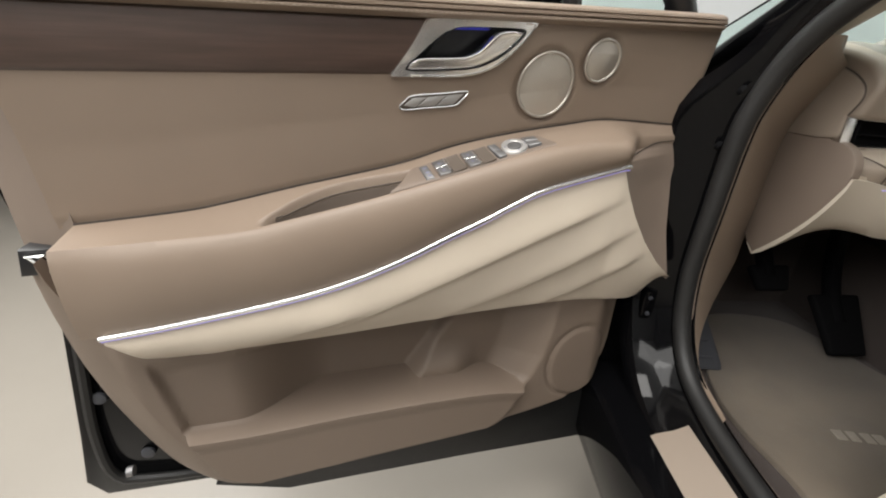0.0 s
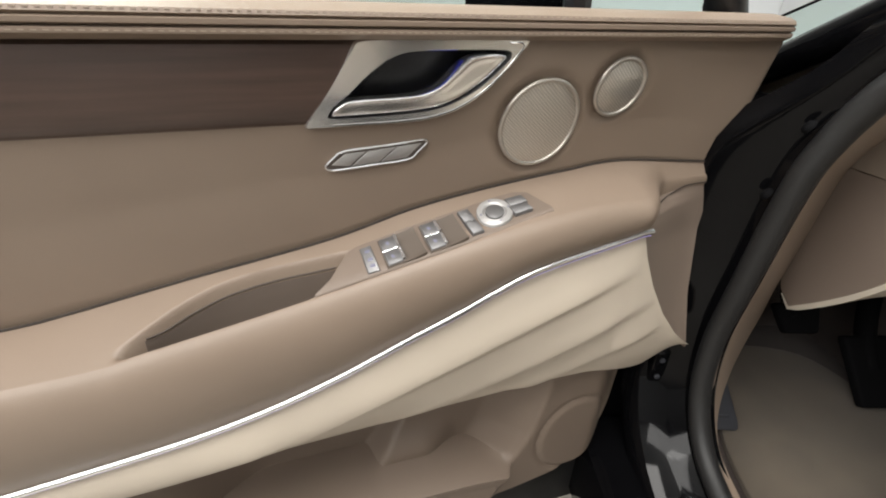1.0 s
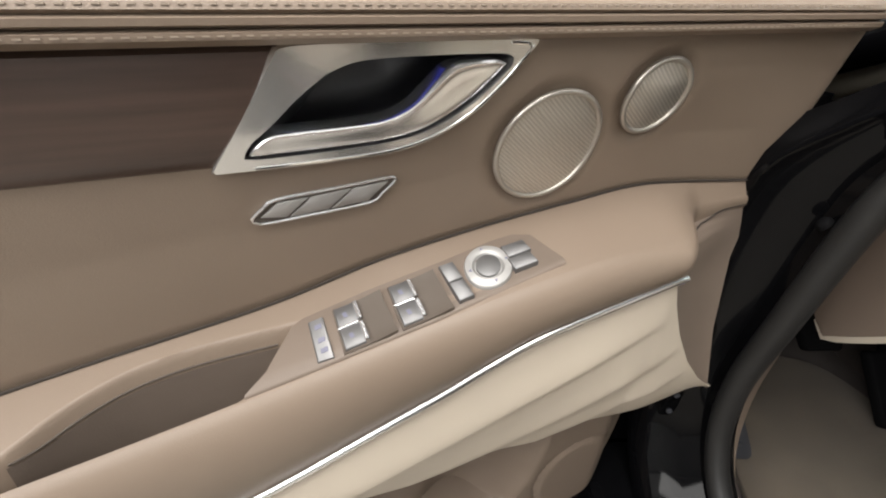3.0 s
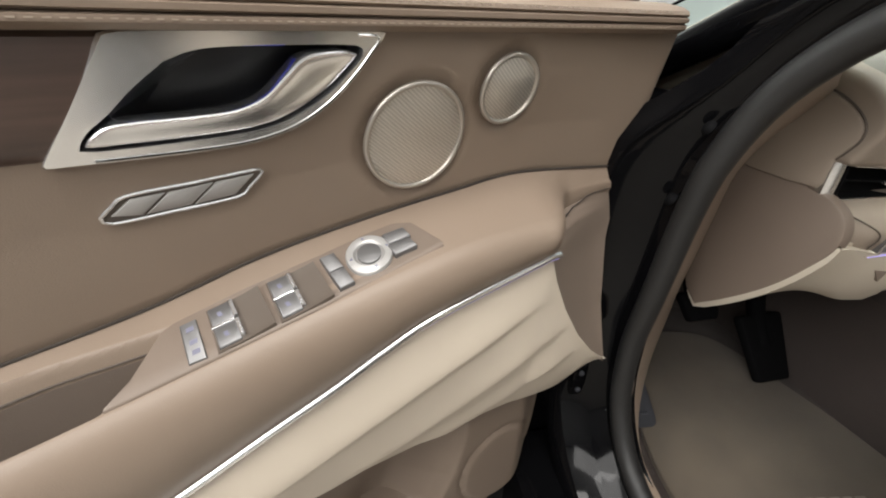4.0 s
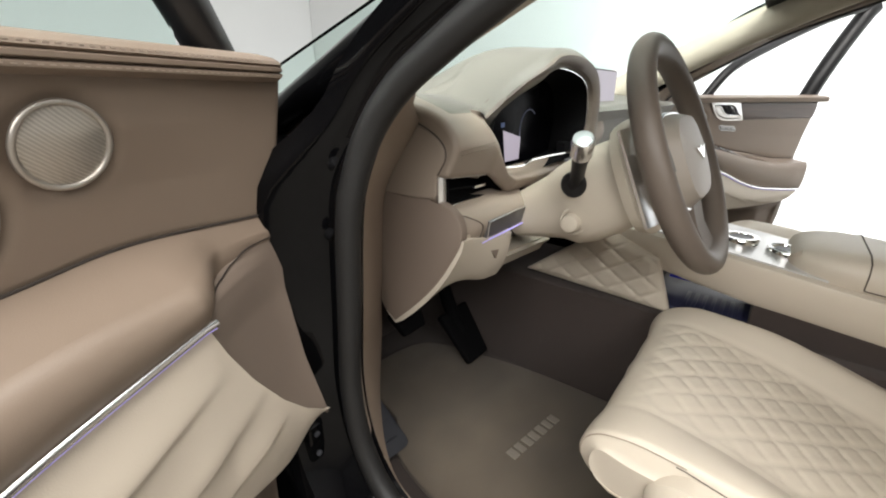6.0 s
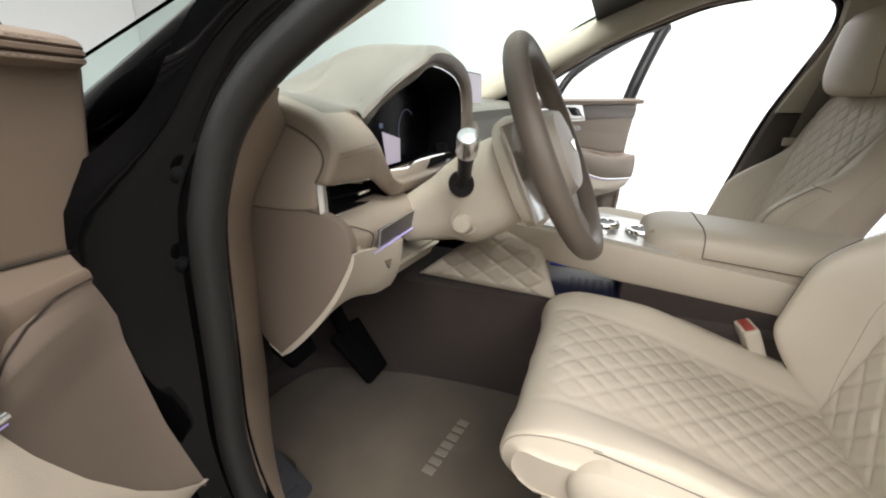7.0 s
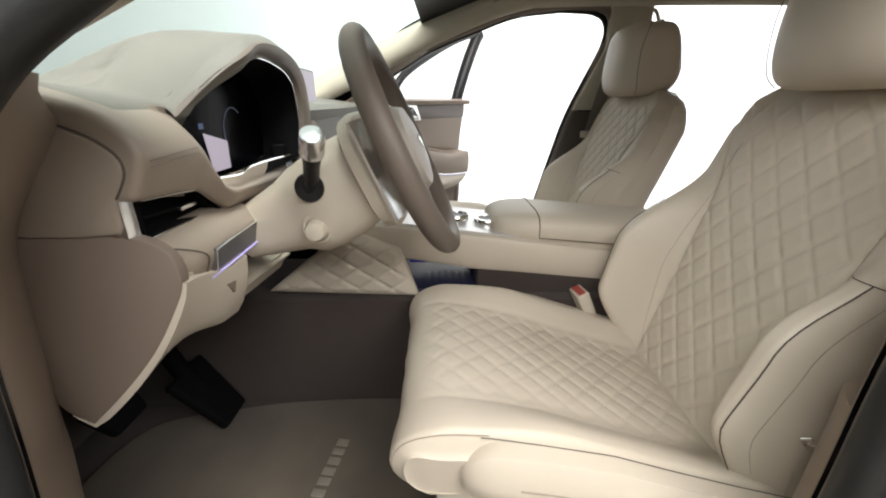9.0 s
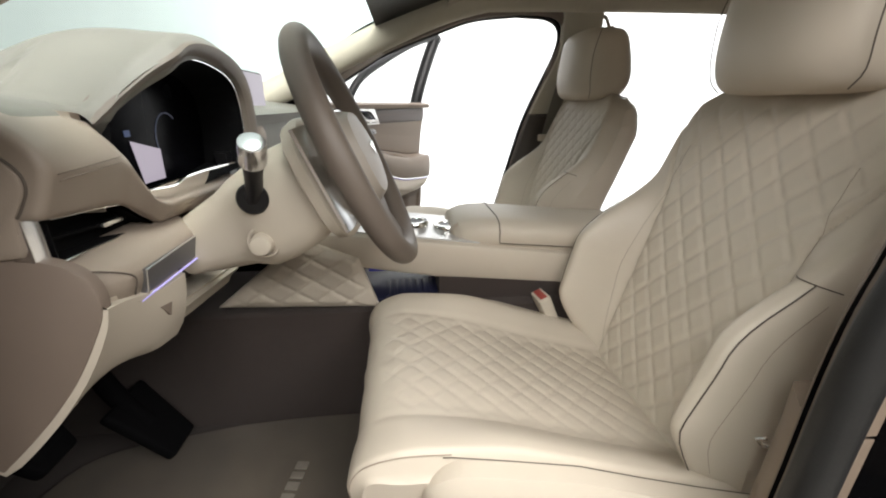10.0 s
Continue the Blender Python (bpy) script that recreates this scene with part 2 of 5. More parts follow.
setting("floor", box(-7, 7, -7, 8, -0.1, 0.0), FLOOR, "pale polished showroom floor with soft reflections")
setting("wall_north", box(-7.1, 7.1, 8, 8.1, 0, 4.2), WALL, "plain white showroom wall ahead of the car")
# out of view; white so the door's chrome has something bright to reflect
setting("wall_south", box(-7.1, 7.1, -7.1, -7, 0, 4.2), WALL, "unseen white wall behind the car, added to brighten the door chrome")
cove = [(4.80, 4.195), (4.70, 4.195), (4.70, 1.7)] + [(3.1 + 1.6 * math.sin(a), 1.6 - 1.6 * math.cos(a)) for a in np.linspace(math.pi / 2, 0, 17)] + [(3.1, -0.05), (4.80, -0.05)]
setting("wall_east", loft([[(x, y, z + 0.003) for x, z in cove] for y in (-6.98, 7.98)]), WALL, "white studio wall curving smoothly down to the floor")
# out of view; its dark colour limits bounce light and reflections
setting("wall_west", box(-7.1, -7, -7, 8, 0, 4.2), DIM_WALL, "unseen dark wall on the driver side, added to cut reflections and bounce")
setting("ceiling", box(-7.1, 7.1, -7.1, 8.1, 4.2, 4.3), WALL, "unseen white ceiling closing the room above the added lamps")


# ---- doors ----
SEAM_U, SEAM_Z = [0, 0.16, 0.25, 0.355, 0.45, 0.55, 0.7, 0.81, 0.87, 1.02], [1.085, 1.097, 1.09, 1.078, 1.062, 1.036, 1.011, 0.991, 0.983, 0.974]
EDGE_U, EDGE_Z = [0, 0.17, 0.31, 0.57, 0.73, 0.77, 0.84, 1.02], [1.075, 1.072, 1.064, 1.008, 0.978, 0.971, 0.968, 0.966]
TRIM_U, TRIM_Z = [0.17, 0.31, 0.37, 0.42, 0.48, 0.565, 0.65, 0.743, 0.895, 0.98], [1.027, 1.0, 0.979, 0.957, 0.934, 0.9, 0.874, 0.857, 0.842, 0.837]


CAP_U, CAP_Z = [-0.004, 0.047, 0.079, 0.112, 0.135, 0.155, 0.170], [1.0575, 1.0555, 1.0470, 1.0390, 1.0330, 1.0265, 1.0220]


def curve(us, zs, lo, hi):
    p = spline(list(zip(us, zs)), 240)
    return lambda u: float(np.interp(u, p[:, 0], p[:, 1]))


seam_z, edge_z, strip_z = curve(SEAM_U, SEAM_Z, 0, 1), curve(EDGE_U, EDGE_Z, 0, 1), curve(TRIM_U, TRIM_Z, 0, 1)


def panel_w(u, z):
    """How proud the door's upper panel is: it hollows towards the armrest."""
    t = (1.24 - z) / (1.24 - seam_z(u))
    k = float(smooth(0.16, 0.0, u))
    return float(np.interp(t, [0, 0.25, 0.6, 1], [-0.014, -0.02, -0.036, -0.047])) * (1 - k) + float(np.interp(t, [0, 0.5, 1], [-0.014, -0.024, -0.036])) * k


def seam_w(u):
    """Depth of the seam between the upper panel and the armrest."""
    return float(np.interp(u, [-0.012, 0.03, 0.16], [-0.0345, -0.037, -0.0455]))


def arm_top(u, w):
    return float(np.interp(w, [-0.045, 0.03], [seam_z(u), edge_z(u)]))


def inside(poly, u, v):
    hit = False
    for (a, b), (c, d) in zip(poly, poly[1:] + poly[:1]):
        if (b > v) != (d > v) and u < (c - a) * (v - b) / (d - b) + a:
            hit = not hit
    return hit


def frame_ring(outer, inner, place, h0, h1, h2):
    """A raised frame between two outlines of equally many points, with a wall down into the opening."""
    return loft([[place(u, v, h) for u, v in o] for o, h in ((outer, h0), (outer, h1 * 0.6), ([((a * 0.92 + c * 0.08), (b * 0.92 + d * 0.08)) for (a, b), (c, d) in zip(outer, inner)], h1), (inner, h1), (inner, h2))], True, False)


def car_door(s, origin, angle, label):
    door = thing("car_door", label, "car door", pose(*origin, 0, 0, angle))

    def P(u, w, z):
        return Vector((s * w, -u, z))

    def on_panel(u, z, h):
        return P(u, panel_w(u, z) + h, z)

    def on_arm(u, w, h):
        return P(u, w, arm_top(u, w) + h)

    # belt roll along the window
    prof = [(-0.03, 1.2412), (-0.004, 1.2424), (0.003, 1.2460), (0.0035, 1.2494), (-0.0015, 1.2511), (0.004, 1.2528), (0.0045, 1.2562), (0.0, 1.2577), (0.0035, 1.2597), (0.002, 1.2632), (-0.006, 1.2672), (-0.03, 1.272), (-0.075, 1.274), (-0.08, 1.236)]
    rings = []
    for u in [-0.026, -0.023, -0.018, -0.010] + list(np.linspace(0.01, 1.07, 40)):
        k = 1 - 0.5 * (1 - smooth(-0.032, -0.010, u))
        rings.append([P(u, -0.03 + (w + 0.03) * k, 1.254 + (z - 1.254) * k) for w, z in prof])
    part("belt_roll", loft(rings), TAUPE, door, "pale taupe leather roll with twin piping")
    for w0, z0 in ((0.0029, 1.2620), (0.0033, 1.2478)):
        st = bmesh.new()
        for i in range(150):
            a = P(0.02 + i * 0.007, w0, z0)
            for v in bmesh.ops.create_cube(st, size=1)["verts"]:
                v.co = a + Vector((v.co.x * 0.0010, v.co.y * 0.0036, v.co.z * 0.0008))
        part("stitching", finish(st), STITCH, door, "row of pale stitches")

    # upper panel, open behind the inner handle
    bowl = [tuple(q) for q in spline([(0.480, 1.2255), (0.459, 1.232), (0.42, 1.2338), (0.37, 1.2338), (0.356, 1.2325), (0.3535, 1.227), (0.363, 1.216), (0.382, 1.200), (0.405, 1.187), (0.430, 1.179), (0.47, 1.1755), (0.53, 1.1745), (0.5365, 1.1775), (0.530, 1.1865), (0.516, 1.197), (0.500, 1.211), (0.480, 1.2255)], 90)[:-1]]
    outer = [tuple(q) for q in spline([(0.508, 1.2405), (0.494, 1.2425), (0.42, 1.2428), (0.352, 1.2428), (0.334, 1.2425), (0.3385, 1.236), (0.352, 1.219), (0.374, 1.197), (0.400, 1.1795), (0.430, 1.1695), (0.468, 1.1662), (0.545, 1.1662), (0.5585, 1.1668), (0.5535, 1.1755), (0.540, 1.194), (0.524, 1.217), (0.508, 1.2405)], 90)[:-1]]
    gap = [(0.5 * a + 0.5 * c, 0.5 * b + 0.5 * d) for (a, b), (c, d) in zip(outer, bowl)]
    bm = bmesh.new()
    us = list(np.linspace(0.0, 1.0, 212))
    rows = []
    for v in np.linspace(0, 1, 44):
        rows.append([])
        for f in us:
            u0 = -0.030 + 0.017 * v
            u = u0 + (1.02 - u0) * f
            z = 1.2465 + (seam_z(u) - 0.004 - 1.2465) * v
            w = panel_w(u, z)
            for cu, cz, r in ((0.300, 1.155, 0.049), (0.204, 1.193, 0.0315)):
                dd = math.hypot(u - cu, z - cz)
                w -= 0.0045 * math.exp(-(((dd - r - 0.003) / 0.006) ** 2)) + (0.003 if dd < r else 0)
            if v > 0.97:
                w -= 0.0015
            w -= 0.006 * float(smooth(0.006, 0.0, f))
            rows[-1].append((bm.verts.new(P(u, w, z)), u, z))
    for a, b in zip(rows, rows[1:]):
        for i in range(len(us) - 1):
            q = (a[i], a[i + 1], b[i + 1], b[i])
            if not inside(gap, sum(k[1] for k in q) / 4, sum(k[2] for k in q) / 4):
                bm.faces.new([k[0] for k in q])
    part("upper_panel", finish(bm), TAUPE, door, "hollowed taupe leather panel")
    wood = [[P(u, panel_w(u, z) + (0.0025 + 0.0035 * math.sin(math.pi * v) if 0.05 < v < 0.97 else -0.002), z) for u in np.linspace(0.498 + (1.243 - z) * 0.82, 1.018, 60)] for v in np.linspace(0, 1, 16) for z in (1.2435 - 0.0755 * v,)]
    part("wood_inlay", slab(wood, P(0, -0.004, 0)), WOOD, door, "dark open-pore wood inlay")

    # inner handle
    handle = part("handle_bezel", frame_ring(outer, bowl, on_panel, -0.006, 0.006, -0.035), BEZEL, door, "satin chrome handle surround")
    part("handle_bowl", prism(bowl, -0.037, -0.033, 0, on_panel), BLACK, handle)
    part("bezel_ridge", tube([on_panel(0.72 * a + 0.28 * c, 0.72 * b + 0.28 * d, 0.0062) for (a, b), (c, d) in zip(outer, bowl)][26:70], 0.0011, 6), BRIGHT, handle)
    up_e = spline([(0.5335, 1.1785), (0.530, 1.1835), (0.520, 1.1905), (0.505, 1.1925), (0.470, 1.1935), (0.446, 1.1955), (0.427, 1.203), (0.412, 1.216), (0.400, 1.2265), (0.388, 1.2302), (0.368, 1.2305), (0.3585, 1.2275)], 60)
    lo_e = spline([(0.5335, 1.1780), (0.525, 1.1765), (0.47, 1.1778), (0.432, 1.1812), (0.407, 1.189), (0.384, 1.2018), (0.366, 1.2165), (0.3575, 1.2260)], 60)
    flat = lambda z: -0.0145 - (1.2425 - z) * 0.075
    rows = []
    for f, h in ((0.0, -0.006), (0.012, 0.0015), (0.035, 0.0048), (0.075, 0.0066), (0.13, 0.0070), (0.19, 0.0058), (0.30, 0.0048), (0.50, 0.0043), (0.70, 0.0038), (0.86, 0.0032), (0.95, 0.0020), (0.985, -0.001), (1.0, -0.006)):
        rows.append([])
        for (u0, z0), (u1, z1) in zip(up_e, lo_e):
            u, z = u0 * (1 - f) + u1 * f, z0 * (1 - f) + z1 * f
            rows[-1].append(P(u, flat(z) + h, z))
    part("handle_lever", slab(rows, P(0, -0.008, 0)), CHROME, handle, "polished chrome pull lever")
    part("handle_scoop", loft([[on_panel(u, z, h) for u, z, h in r] for r in ([(0.529, 1.186, -0.004), (0.503, 1.192, -0.030), (0.503, 1.190, -0.034), (0.530, 1.183, -0.034)], [(0.507, 1.206, -0.004), (0.485, 1.212, -0.030), (0.485, 1.210, -0.034), (0.508, 1.204, -0.034)], [(0.478, 1.229, -0.006), (0.458, 1.230, -0.030), (0.458, 1.232, -0.034), (0.478, 1.231, -0.034)])]), CHROME, handle, "bright curved scoop behind the lever")
    part("handle_light", prism([(0.455, 1.2330), (0.405, 1.2332), (0.405, 1.2326), (0.455, 1.2324)], -0.030, -0.012, 0, on_panel), BLUE_GLOW, handle, "thin blue light line")

    # three seat memory buttons
    tri = [(0.544, 1.1265), (0.536, 1.1335), (0.524, 1.1405), (0.48, 1.1435), (0.439, 1.1465), (0.436, 1.143), (0.446, 1.133), (0.457, 1.1255), (0.50, 1.1225), (0.539, 1.1205)]
    memory = part("memory_switch", prism(tri, -0.004, 0.002, 0.001, on_panel), SEAM, door, "chrome framed seat memory switch")
    tri_s = [tuple(q) for q in spline(tri + tri[:1], 60)[:-1]]
    part("chrome_frame", tube([on_panel(u, z, 0.0022) for u, z in tri_s], 0.0015, 8, True), CHROME, memory)
    for a, b, c, d in (((0.538, 1.1265), (0.524, 1.1375), (0.5025, 1.1385), (0.520, 1.1235)), ((0.5005, 1.1385), (0.471, 1.141), (0.489, 1.1252), (0.518, 1.1235)), ((0.469, 1.141), (0.442, 1.1432), (0.458, 1.1278), (0.487, 1.1252))):
        part("button", prism([a, b, c, d], 0.001, 0.0040, 0.0012, on_panel), MEMORY, memory)

    # loudspeakers in the upper panel
    for cu, cz, r in ((0.300, 1.155, 0.049), (0.204, 1.193, 0.0315)):
        ring = [(cu + r * math.cos(a), cz + r * math.sin(a)) for a in np.linspace(0, 2 * math.pi, 65)[:-1]]
        inner = [(cu + (r - 0.0042) * math.cos(a), cz + (r - 0.0042) * math.sin(a)) for a in np.linspace(0, 2 * math.pi, 65)[:-1]]
        spk = part("speaker", tube([on_panel(a, b, 0.0015) for a, b in ring], 0.0026, 10, True), RING, door, "round loudspeaker with a chrome rim")
        bm = bmesh.new()
        n = 38 if r > 0.04 else 24
        grid = {}
        for i in range(-n, n + 1):
            for j in range(-n, n + 1):
                x, y = r * i / n, r * j / n
                if x * x + y * y < (r - 0.0004) ** 2:
                    dome = 0.0035 * (1 - (x * x + y * y) / r**2)
                    grid[i, j] = bm.verts.new(on_panel(cu + x, cz + y, 0.0006 + dome + (0.0008 if (i + j) % 2 else 0)))
        for i, j in list(grid):
            q = [(i, j), (i + 1, j), (i + 1, j + 1), (i, j + 1)]
            if all(k in grid for k in q):
                bm.faces.new([grid[k] for k in q])
        part("grille", finish(bm), MESH_METAL, spk, "fine pressed metal mesh")

    # armrest with its grab recess
    grab = curve([0.50, 0.53, 0.57, 0.615, 0.66, 0.70, 0.735, 0.77], [-0.017, -0.020, -0.0255, -0.030, -0.0285, -0.018, -0.001, 0.018], 0, 1)

    def recess(u, w):
        wl = grab(u)
        a = smooth(0, 0.014, w - wl) * smooth(0, 0.009, 0.0275 - w)
        e = 0.53 + (w + 0.012) * 1.1
        return a * smooth(0, 0.014, u - e) * smooth(0, 0.05, 0.765 - u)

    rings = []
    for u in np.linspace(-0.012, 1.0, 340):
        k = float(smooth(0.085, 0.178, u))
        ze, zs = edge_z(u), seam_z(u)
        zt = strip_z(u) if u > 0.17 else float(np.interp(u, CAP_U, CAP_Z))
        out = -0.0305 + 0.0605 * k
        w0 = seam_w(u)
        ws = list(np.linspace(w0, out, 60))
        pts = [(-0.056, zs - 0.03), (w0 - 0.004, zs - 0.0035)]
        pts += [(w, float(np.interp(w, [w0, out], [zs, ze - 0.004 * (1 - k)])) - 0.075 * recess(u, w)) for w in ws]
        drop = max(ze - zt, 0.012)
        rear = float(smooth(1.0, 0.9, u))
        for f, o in ((0.06, 0.006), (0.14, 0.0105), (0.25, 0.0135), (0.4, 0.015), (0.55, 0.0145), (0.7, 0.012), (0.85, 0.0075), (0.95, 0.003), (1.0, 0.001)):
            pts.append((out + o * (0.12 + 0.88 * k) * (0.6 + 0.4 * rear), ze - 0.004 * (1 - k) - drop * f))
        pts.append((-0.05, zt - 0.01))
        rings.append([P(u, w, z) for w, z in pts])
    part("armrest", loft(rings), TAUPE, door, "sweeping taupe leather armrest with a grab recess")

    # lining below a seam inside the recess, its colour darkened for the deep shade
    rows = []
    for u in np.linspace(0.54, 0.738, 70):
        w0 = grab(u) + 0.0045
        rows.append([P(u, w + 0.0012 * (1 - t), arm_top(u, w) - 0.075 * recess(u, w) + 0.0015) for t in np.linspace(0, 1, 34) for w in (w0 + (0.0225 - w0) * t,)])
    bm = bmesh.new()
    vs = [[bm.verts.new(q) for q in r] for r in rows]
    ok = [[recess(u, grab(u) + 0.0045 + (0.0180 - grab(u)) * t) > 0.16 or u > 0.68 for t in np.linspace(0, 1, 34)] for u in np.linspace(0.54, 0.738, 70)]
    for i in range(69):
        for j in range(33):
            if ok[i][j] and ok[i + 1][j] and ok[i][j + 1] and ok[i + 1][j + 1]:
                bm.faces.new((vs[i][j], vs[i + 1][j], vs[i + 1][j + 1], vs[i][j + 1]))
    part("grab_lining", finish(bm), SHADED_LINING, door, "grab recess lining, its colour darkened for the shade of the hollow")
    part("grab_seam", tube([P(u, grab(u) + 0.0046, arm_top(u, grab(u) + 0.004) - 0.075 * recess(u, grab(u) + 0.004) + 0.0008) for u in np.linspace(0.548, 0.737, 60)], 0.0009, 6), SEAM, door)

    part("arm_seam", tube([P(u, seam_w(u) + 0.001, seam_z(u) + 0.0010) for u in np.linspace(-0.010, 1.0, 120)], 0.0014, 6), RECESS, door)

    # window switches on the armrest
    plate = [(0.573, 0.0275), (0.556, 0.012), (0.534, -0.016), (0.524, -0.0195), (0.47, -0.0205), (0.403, -0.0215), (0.35, -0.0255), (0.330, -0.0255), (0.314, -0.019), (0.299, 0.016), (0.300, 0.022), (0.42, 0.0285)]
    sw = part("switch_plate", prism(plate, -0.006, 0.0022, 0.0018, on_arm), TAUPE_DARK, door, "taupe window switch plate")
    part("lock_button", prism([(0.5205, -0.0115), (0.508, -0.0115), (0.5045, 0.0255), (0.5175, 0.0245)], 0, 0.0042, 0.0014, on_arm), BUTTON, sw, "grey metal child lock button")
    for gw in (-0.004, 0.008, 0.017):
        part("glyph", prism([(0.5155 - gw * 0.1, gw - 0.002), (0.510 - gw * 0.1, gw - 0.002), (0.510 - gw * 0.1, gw + 0.002), (0.5155 - gw * 0.1, gw + 0.002)], 0.0036, 0.0045, 0, on_arm), GLYPH, sw)
    for a in (0.0, 0.0475):
        rows = []
        for q in np.linspace(0, 1, 14):
            e0, e1, ww = 0.500 - a - 0.003 * q, 0.459 - a - 0.0055 * q, -0.0135 + 0.040 * q
            rows.append([on_arm(e0 + (e1 - e0) * p_, ww + 0.001 * p_ * (1 - q), 0.0024 + 0.0030 * p_**3 + 0.0012 * (2 * q - 1) ** 4) for p_ in np.linspace(0, 1, 16)])
        # bowl is shallow; its dark colour supplies the shade of depth
        part("switch_well", slab(rows, (0, 0, -0.003)), WELL, sw, "shallow taupe finger well, darkened for the shade of a deeper scoop")
        part("chrome_bar", prism([(0.4985 - a, 0.0053), (0.4815 - a, 0.0053), (0.4812 - a, 0.0068), (0.4982 - a, 0.0068)], 0.002, 0.0061, 0.0004, on_arm), CHROME, sw)
        for lo, hi in ((-0.0125, 0.0055), (0.0065, 0.0245)):
            f = lambda w, e: e - a - (w + 0.0125) * 0.10
            part("window_button", prism([(f(lo, 0.499), lo), (f(lo, 0.4825), lo), (f(hi, 0.4825), hi), (f(hi, 0.499), hi)], 0.002, 0.0056, 0.0016, on_arm), BUTTON, sw, "grey metal window button with a chrome lip")
            mu, mw = f((lo + hi) / 2, 0.4915), (lo + hi) / 2
            part("glyph", prism([(mu + 0.0022, mw - 0.0022), (mu - 0.001, mw - 0.0022), (mu - 0.0022, mw + 0.0022), (mu + 0.001, mw + 0.0022)], 0.005, 0.0059, 0, on_arm), GLYPH, sw)
            part("chrome_lip", prism([(f(lo, 0.4832), lo + 0.001), (f(lo, 0.4795), lo + 0.001), (f(hi, 0.4795), hi - 0.001), (f(hi, 0.4832), hi - 0.001)], 0.002, 0.0068, 0.0010, on_arm), CHROME, sw)
    for lo, hi in ((-0.0145, 0.0035), (0.0045, 0.0225)):
        f = lambda w, e: e - (w + 0.0145) * 0.16
        part("mirror_button", prism([(f(lo, 0.4055), lo), (f(lo, 0.3925), lo), (f(hi, 0.3925), hi), (f(hi, 0.4055), hi)], 0, 0.0055, 0.0014, on_arm), BUTTON, sw)
    for lo, hi in ((-0.0125, 0.0005), (0.0015, 0.0145)):
        part("mirror_button", prism([(0.347, lo), (0.3255, lo), (0.3235, hi), (0.345, hi)], 0, 0.006, 0.0014, on_arm), BUTTON, sw)
    cu, cw = 0.3645, 0.0
    dl = [(0.0212, 0), (0.0212, 0.0026), (0.0204, 0.0040), (0.0145, 0.0048), (0.0128, 0.0036), (0.0122, 0.0022)]
    rings = [[on_arm(cu + r * math.cos(a), cw + r * math.sin(a), h) for a in np.linspace(0, 2 * math.pi, 49)[:-1]] for r, h in dl]
    part("mirror_dial", loft(rings), MEMORY, sw, "round satin chrome mirror dial")
    for q in range(4):
        ca, sa = math.cos(q * math.pi / 2), math.sin(q * math.pi / 2)
        part("dial_mark", prism([(cu + 0.0185 * ca, cw + 0.0185 * sa), (cu + 0.0160 * ca - 0.0016 * sa, cw + 0.0160 * sa + 0.0016 * ca), (cu + 0.0160 * ca + 0.0016 * sa, cw + 0.0160 * sa - 0.0016 * ca)], 0.0038, 0.0049, 0, on_arm), GLYPH, sw)
    part("mirror_dial_cap", loft([[on_arm(cu + r * math.cos(a), cw + r * math.sin(a), h) for a in np.linspace(0, 2 * math.pi, 33)[:-1]] for r, h in ((0.0110, 0.001), (0.0107, 0.0040), (0.0085, 0.0047))]), BUTTON, sw)

    # chrome line and light line over the cream insert
    line = [P(u, 0.0345, strip_z(u) + 0.0002) for u in np.linspace(0.158, 0.978, 120)]
    part("chrome_line", tube(line, 0.0043, 10), CHROME, door, "slim chrome line")
    part("light_line", tube([q - P(0, 0.0010, 0.0058) for q in line], 0.0013, 6), AMBIENT, door, "faint violet light line")

    # cream insert with flutes
    top_c = [(0.0, 0.790), (0.012, 0.798), (0.05, 0.832), (0.09, 0.880), (0.125, 0.935), (0.150, 0.985), (0.164, 1.022)]
    bot_c = curve([0.0, 0.012, 0.06, 0.2, 0.36, 0.465, 0.67, 0.84, 0.93, 0.955, 0.985], [0.784, 0.768, 0.728, 0.742, 0.748, 0.750, 0.752, 0.757, 0.762, 0.775, 0.83], 0, 1)
    flutes = [spline(f, 220) for f in ([(0.73, 0.770), (0.48, 0.858), (0.30, 0.922), (0.155, 0.972)], [(0.52, 0.752), (0.309, 0.826), (0.115, 0.912)], [(0.315, 0.748), (0.2, 0.792), (0.085, 0.853)], [(0.90, 0.768), (0.79, 0.782), (0.62, 0.818)])]
    rows = []
    for v in np.linspace(0, 1, 84):
        row = []
        for u in np.linspace(0.0, 0.975, 240):
            zt = float(np.interp(u, [k[0] for k in top_c], [k[1] for k in top_c])) if u < 0.164 else strip_z(max(u, 0.17)) - 0.004
            z = zt + (bot_c(u) - zt) * v
            w = 0.031 - 0.042 * v + 0.020 * math.sin(math.pi * v) * float(smooth(0, 0.2, u)) - 0.006 * float(smooth(0.02, 0.0, u))
            if v > 0.96:
                w -= 0.010
            for fl in flutes:
                i = int(np.argmin((fl[:, 0] - u) ** 2 + (fl[:, 1] - z) ** 2))
                dd = math.hypot(fl[i, 0] - u, fl[i, 1] - z)
                fade = min(1, min(i, 219 - i) / 40 + 0.02)
                side = 1 if z > fl[i, 1] else -1
                w += fade * (0.0062 * math.exp(-((dd / 0.030) ** 2)) if side > 0 else 0.0062 * math.exp(-((dd / 0.0065) ** 2)))
            row.append(P(u, w, z))
        rows.append(row)
    part("cream_insert", slab(rows, P(0, -0.006, 0)), CREAM, door, "padded cream leather insert with sweeping flutes")

